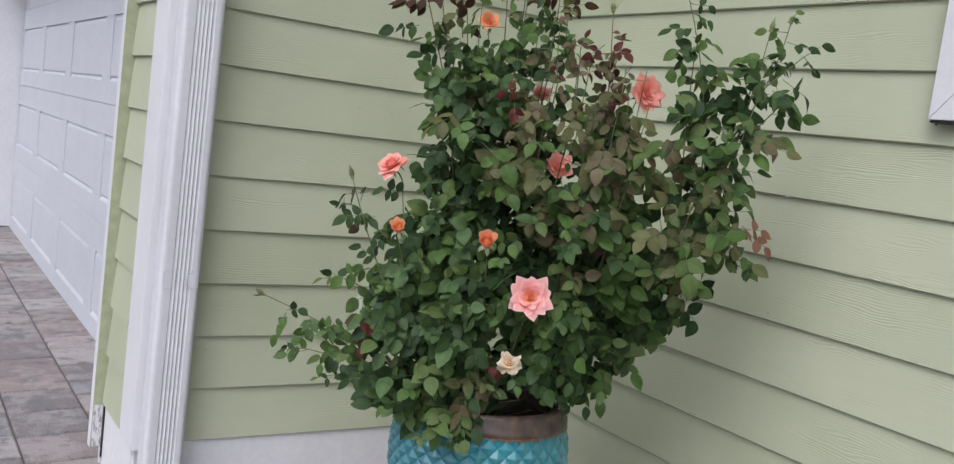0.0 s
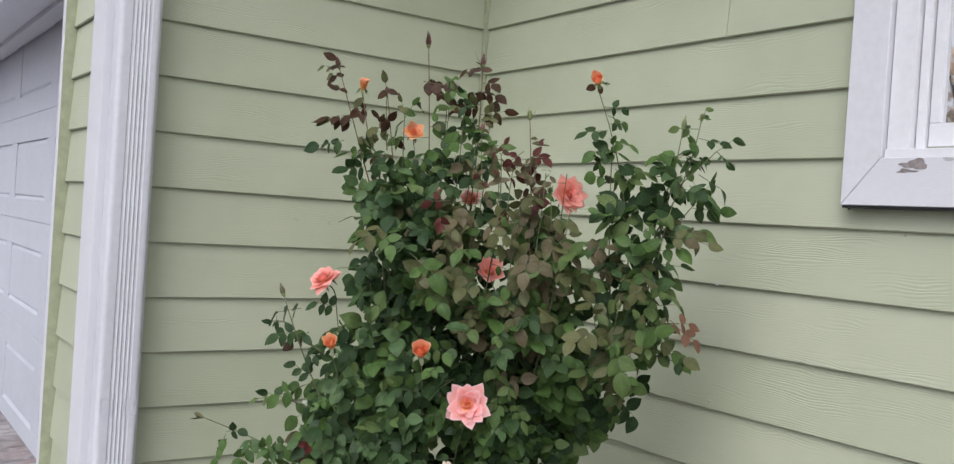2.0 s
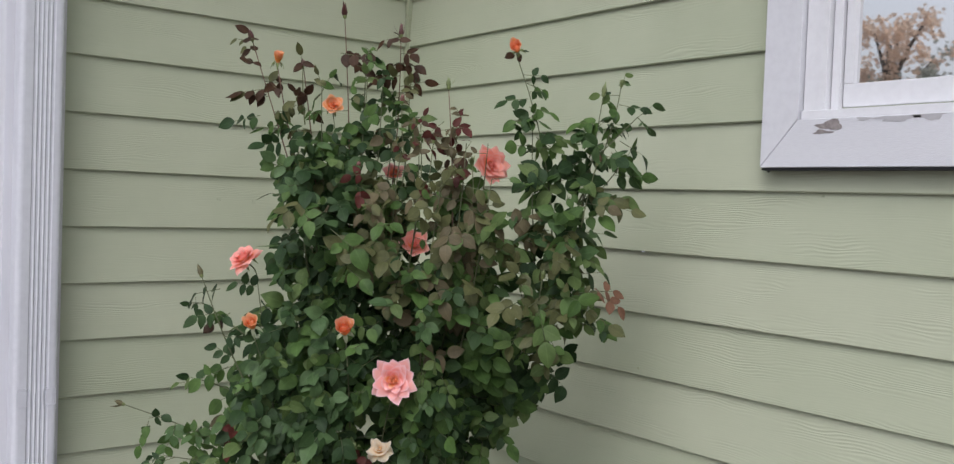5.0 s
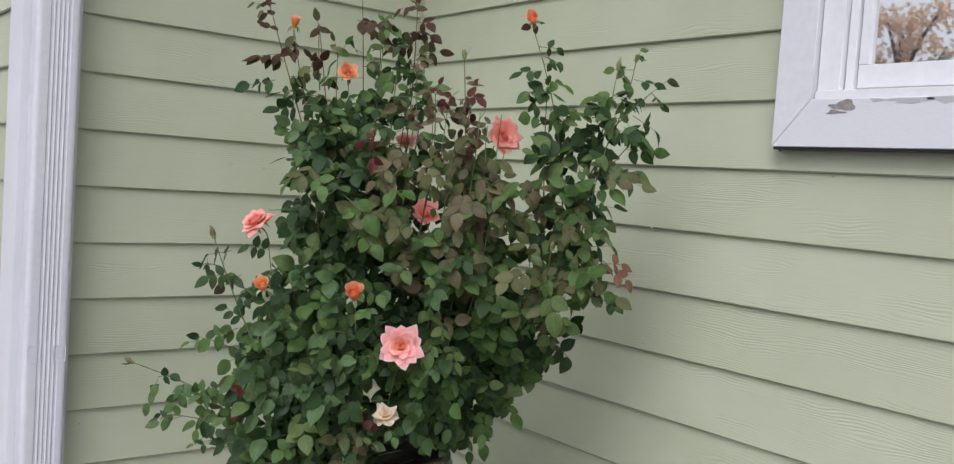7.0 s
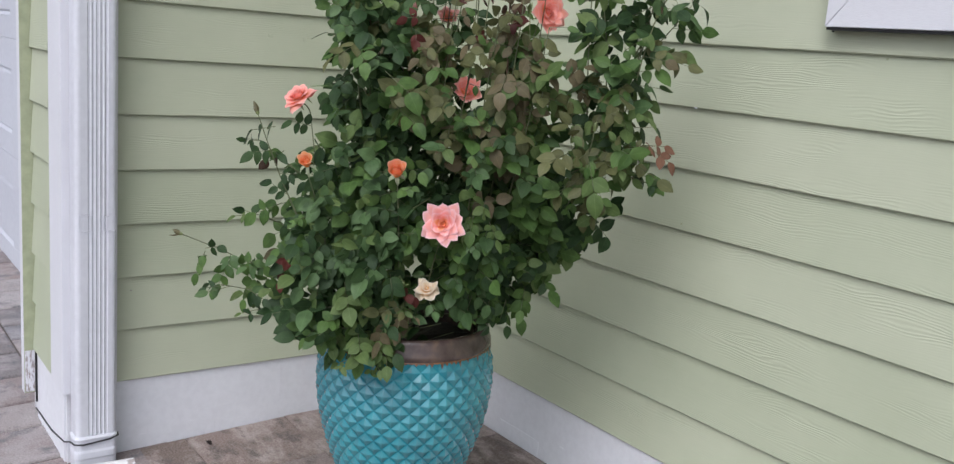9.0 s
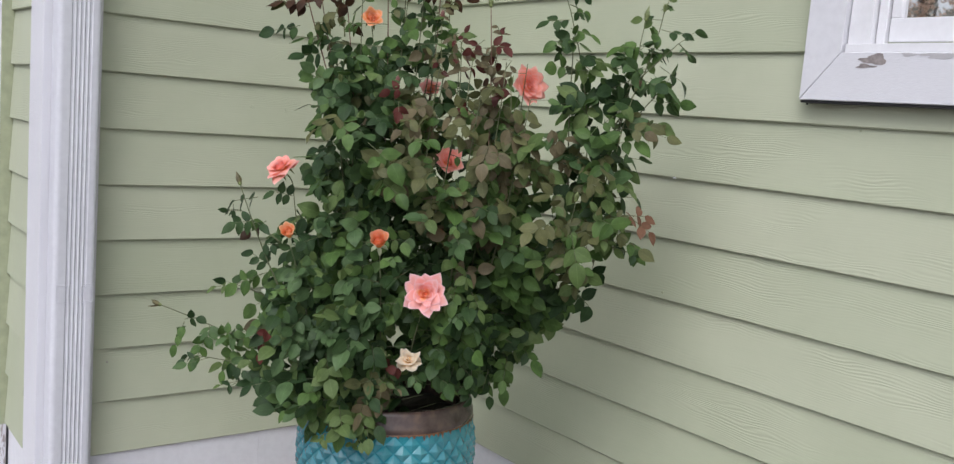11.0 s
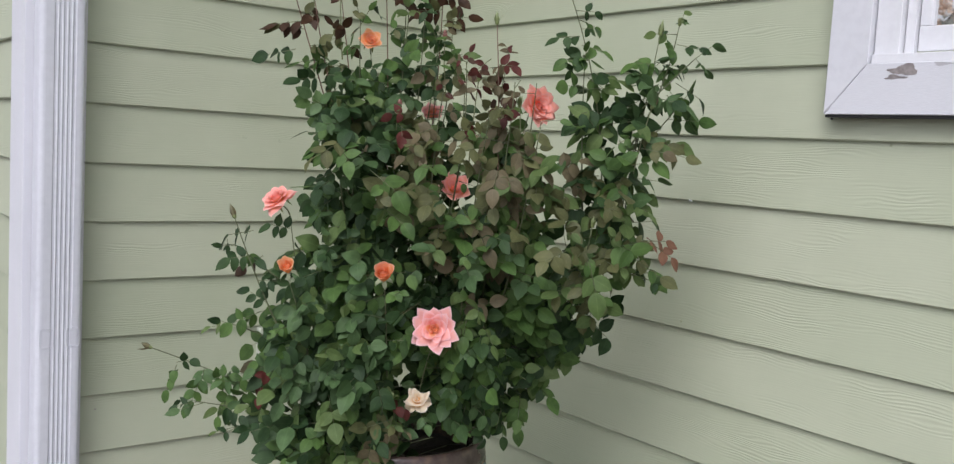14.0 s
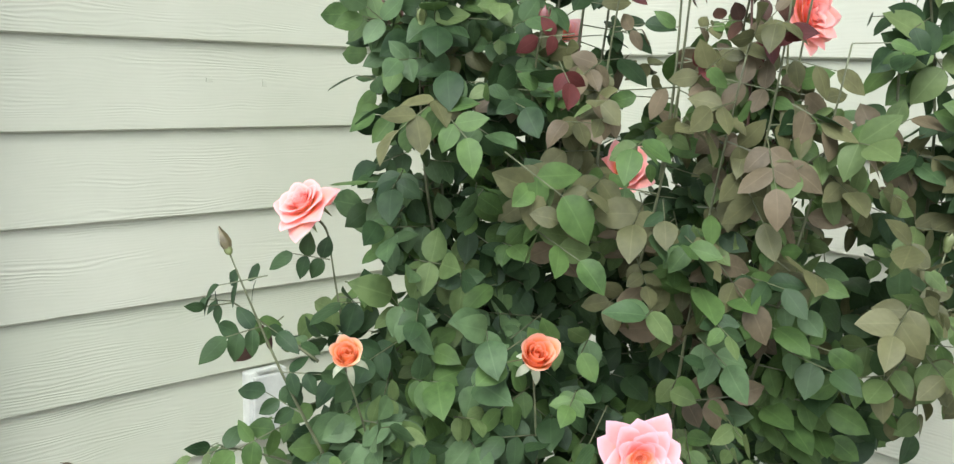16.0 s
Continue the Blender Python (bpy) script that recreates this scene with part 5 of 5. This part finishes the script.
BUD_MAROON = plain("maroon_bud", (0.10, 0.035, 0.03), 0.5, scale=50, vary=0.3)


def bud(stem_pts, size, mat, label):
    """A shut bud: hip, pointed body and clasping sepals, one of them standing off."""
    tip, below = stem_pts[-1], stem_pts[-2]
    d = (tip - below).normalized()
    holder = new("bud")
    holder.parent = bush
    holder.matrix_basis = frame_of(tip - ORIGIN, d.orthogonal(), d) @ Matrix.Scale(0.55 + 7.5 * (size - 0.03), 4)
    tagged(holder, label)
    for name, m, prof in (("hip", SEPAL, [(0.0025, -0.004), (0.0060, -0.001), (0.0082, 0.004), (0.0076, 0.010)]), ("bud_body", mat, [(0.0074, 0.0098), (0.0098, 0.016), (0.0096, 0.022), (0.0072, 0.031), (0.0038, size * 0.82), (0.0005, size)])):
        bm = bmesh.new()
        loops = [[bm.verts.new((r * math.cos(k * 0.6283), r * math.sin(k * 0.6283), z)) for k in range(10)] for r, z in prof]
        for a, b in zip(loops, loops[1:]):
            for i in range(10):
                bm.faces.new((a[i], a[(i + 1) % 10], b[(i + 1) % 10], b[i]))
        part(name, bm, m, holder, smooth=True)
    for k in range(4):
        a = 1.5708 * k + rng.uniform(-0.3, 0.3)
        ca, sa = math.cos(a), math.sin(a)
        off = rng.choice((0.0, 0.0, 0.004, 0.016))
        bm = bmesh.new()
        q = []
        for r, z, w in ((0.0080, 0.009, 0.003), (0.0108 + off * 0.3, 0.020, 0.005), (0.0088 + off, 0.032, 0.004), (0.004 + off * 1.5, size * 0.95, 0.002), (0.002 + off * 2, size * 1.12, 0.0004)):
            q.append([bm.verts.new((r * ca - e * w * sa, r * sa + e * w * ca, z)) for e in (-1, 1)])
        for u, w in zip(q, q[1:]):
            bm.faces.new((u[0], u[1], w[1], w[0]))
        part("sepal", bm, mat, holder, smooth=True)


bud(C_TALL, 0.052, BUD_MAROON, "tall maroon rosebud")
bud(C_SEC, 0.050, BUD_MAROON, "slender maroon rosebud")
bud(C_MAR, 0.046, BUD_MAROON, "small maroon rosebud")
bud(C_MID2, 0.042, SEPAL, "small green rosebud")
bud(C_R, 0.048, SEPAL, "green rosebud with maroon sepal")
bud(C_R2, 0.030, SEPAL, "small olive rosebud")
bud(C_BL2, 0.046, BUD_OLIVE, "small olive rosebud on an arching stem")
bud(C_BA, 0.040, SEPAL, "plump green rosebud with a pink tip")
bud(C_BB, 0.036, SEPAL, "small yellow green rosebud")
bud(C_BC, 0.030, SEPAL, "tiny green rosebud over the faded rose")
for (u, v, z), (u0, v0, z0), size, mat, label in (
        ((-0.191, 0.06, 1.750), (-0.18, 0.06, 1.60), 0.036, BUD_MAROON, "tiny maroon rosebud"), ((-0.027, 0.15, 1.485), (-0.03, 0.12, 1.34), 0.036, BUD_PINK, "small green rosebud with a pink tip"),
        ((0.226, 0.22, 1.490), (0.225, 0.21, 1.30), 0.034, SEPAL, "small round green rosebud"), ((0.262, 0.21, 1.502), (0.27, 0.20, 1.33), 0.038, SEPAL, "round green rosebud beside the sideways rose"),
        ((0.162, 0.15, 1.560), (0.15, 0.15, 1.36), 0.032, SEPAL, "small green rosebud"), ((0.073, 0.05, 1.665), (0.085, 0.05, 1.52), 0.040, BUD_PINK, "green rosebud with a red tip"),
        ((0.567, 0.25, 1.515), (0.535, 0.25, 1.36), 0.042, BUD_PINK, "green rosebud with a red tip")):
    stem = curve_points(spot(u0, v0, z0), spot(u, v, z), ACROSS * rng.uniform(-0.012, 0.012))
    bm = bmesh.new()
    tube(bm, [p - ORIGIN for p in stem], 0.0018, 0.0013, sides=6)
    part("flower_stem", bm, STEM_PALE, bush, smooth=True)
    bud(stem, size, mat, label)
bud(C_FL, 0.042, BUD_OLIVE, "small olive rosebud at the end of a low cane")

# ---- paving ----
paving = tagged(new("paving"), "tumbled grey and pink concrete pavers laid in courses", "paving", kind="structure")
prng = random.Random(21)
sizes = (0.20, 0.235, 0.29, 0.29, 0.38)
paver_meshes = {}


def paver_mesh(w, ln, mat):
    key = (round(w, 3), round(ln, 3), mat.name)
    if key not in paver_meshes:
        bm = bmesh.new()
        box(bm, -w / 2, w / 2, -ln / 2, ln / 2, -0.03, 0.0)
        tops = [e for e in bm.edges if all(v.co.z > -0.001 for v in e.verts)]
        bmesh.ops.bevel(bm, geom=tops, offset=0.003 if mat == PAVER_BROWN else 0.009, segments=2, profile=0.5, affect="EDGES")
        paver_meshes[key] = to_mesh("paver", bm, mat)
    return paver_meshes[key]


def lay(xc, yc, w, ln, mat, gap):
    ob = new("paver", paver_mesh(w - gap * 0.45, ln - gap, mat))
    ob.parent = paving
    zl, zr = ground_z(xc - w / 2), ground_z(xc + w / 2)
    slope = math.atan((zr - zl) / w)
    ob.matrix_basis = Matrix.Translation((xc, yc, (zl + zr) / 2 + prng.uniform(-0.003, 0.002))) @ Matrix.Rotation(-slope, 4, "Y") @ Euler((prng.uniform(-0.003, 0.003), prng.uniform(-0.003, 0.003), prng.choice((0, math.pi)))).to_matrix().to_4x4()


# larger slabs in the corner round the pot
for x0, x1, cuts in ((-0.004, -0.270, (0, 0.125, 0.50, 0.875, 1.25, 1.53, 1.90)), (-0.270, -0.645, (0, 0.365, 0.65, 1.025, 1.40, 1.62, 1.90)), (-0.645, -1.020, (0, 0.345, 0.72, 0.97, 1.345, 1.66, 1.90)), (-1.020, -1.179, (0, 0.36, 0.735, 0.96, 1.335, 1.71, 1.90))):
    for c0, c1 in zip(cuts, cuts[1:]):
        lay((x0 + x1) / 2, -(c0 + c1) / 2, x0 - x1, c1 - c0, PAVER_BROWN, 0.004)
x = -0.004
course = 0
while x > -3.0:
    w = (0.25, 0.30, 0.25, 0.27, 0.27, 0.295, 0.24)[course % 7]
    course += 1
    xc = x - w / 2
    y = -3.4 + prng.uniform(0, 0.3)
    while y < 6.2:
        ln = prng.choice(sizes)
        if xc > -1.18 and y < 0:
            ln = min(ln, -1.90 - y)
            if ln < 0.05:
                y = 0.001
                continue
        yc = y + ln / 2
        y += ln
        inside = yc - ln / 2 > -0.005 and xc - w / 2 > (-1.11 if yc > 0.75 else -1.42)
        if inside:
            continue
        lay(xc, yc, w, ln, PAVER, 0.015)
    x -= w


DRY = plain("dry_dark_leaf", (0.022, 0.015, 0.012), 0.8, scale=80, vary=0.4)
for dx, dy, size, turn in ((-0.964, -0.112, 0.026, 0.4), (-0.891, -0.382, 0.014, 1.9), (-0.053, -0.835, 0.016, 2.6)):
    bm = bmesh.new()
    top = [[bm.verts.new((px, py, pz + 0.012 * abs(px) / 0.010 * size / 0.026 + 0.002)) for px, py, pz in r] for r in leaf_verts(size, size * 0.6, 0.4, -0.3)]
    for a, b in zip(top, top[1:]):
        for k in range(len(LEAF_ACROSS) - 1):
            bm.faces.new((a[k], a[k + 1], b[k + 1], b[k]))
    bmesh.ops.solidify(bm, geom=list(bm.faces), thickness=0.0012)
    ob = part("dead_leaf", bm, DRY)
    tagged(ob, "small dark dried leaf lying on the brown paving", "dead leaf", "dead leaves on the paving")
    ob.matrix_world = Matrix.Translation((dx, dy, ground_z(dx) + 0.0015)) @ Matrix.Rotation(turn, 4, "Z")


# ---- autumn tree, placed so that the window mirrors it towards the camera ----
# leaf colour lightened to paint in the pale haze of the pane's reflection
TREE_LEAF = leaf_material("autumn_leaf_clump", (0.72, 0.54, 0.40), (0.90, 0.74, 0.60), 0.7, 0.5)
SHRUB_LEAF = leaf_material("grey_green_shrub_leaf", (0.34, 0.35, 0.30), (0.48, 0.49, 0.43), 0.7, 0.5)
BARK = plain("grey_brown_bark", (0.10, 0.08, 0.065), 0.9, scale=12, vary=0.4)


def tree(name, label, base, height, spread, mat, seed, low):
    t = tagged(new(name), label, "tree")
    t.location = base
    r = random.Random(seed)
    bm = bmesh.new()
    tube(bm, [(0, 0, 0), (0.1, 0.05, height * 0.3), (0.0, 0.15, height * 0.6), (0.1, 0.1, height * 0.85)], height * 0.03, height * 0.008, sides=9)
    limbs = []
    for k in range(11):
        a, z = k * 2.4, height * (0.25 + 0.05 * k)
        e = Vector((math.cos(a) * spread * r.uniform(0.5, 0.9), math.sin(a) * spread * r.uniform(0.5, 0.9), z + height * r.uniform(0.08, 0.25)))
        tube(bm, [(0.05, 0.08, z * 0.9), e * 0.5 + Vector((0, 0, z * 0.5)), e], height * 0.011, height * 0.004, sides=6)
        limbs.append(e)
    part("trunk", bm, BARK, t, smooth=True)
    v, f = [], []
    for e in limbs + [Vector((0, 0, height * 0.85)), Vector((0.4, 0, height * 0.7)), Vector((-0.5, 0.3, height * low))]:
        for _ in range(9):
            c = e + Vector((r.gauss(0, 1), r.gauss(0, 1), r.gauss(0, 0.8))) * spread * 0.27
            for _ in range(27):
                p = c + Vector((r.gauss(0, 1), r.gauss(0, 1), r.gauss(0, 1))) * spread * 0.085
                a = Vector((r.gauss(0, 1), r.gauss(0, 1), r.gauss(0, 1))).normalized() * 0.06
                b = a.orthogonal().normalized() * 0.045
                k = len(v)
                v += [p - a, p + b, p + a, p - b]
                f.append((k, k + 1, k + 2, k + 3))
    me = bpy.data.meshes.new("crown")
    me.from_pydata(v, [], f)
    me.uv_layers.new(name="UVMap")
    me.materials.append(mat)
    c = new("crown", me)
    c.parent = t
    return t


tree("tree", "autumn tree, its orange brown leaves paled for the hazy reflection", (-21.0, 9.3, -0.05), 6.9, 1.15, TREE_LEAF, 3, 0.6)
tree("tree", "grey green tree beside the autumn tree, placed for the reflection", (-20.4, 8.3, -0.05), 4.9, 1.3, SHRUB_LEAF, 4, 0.6)
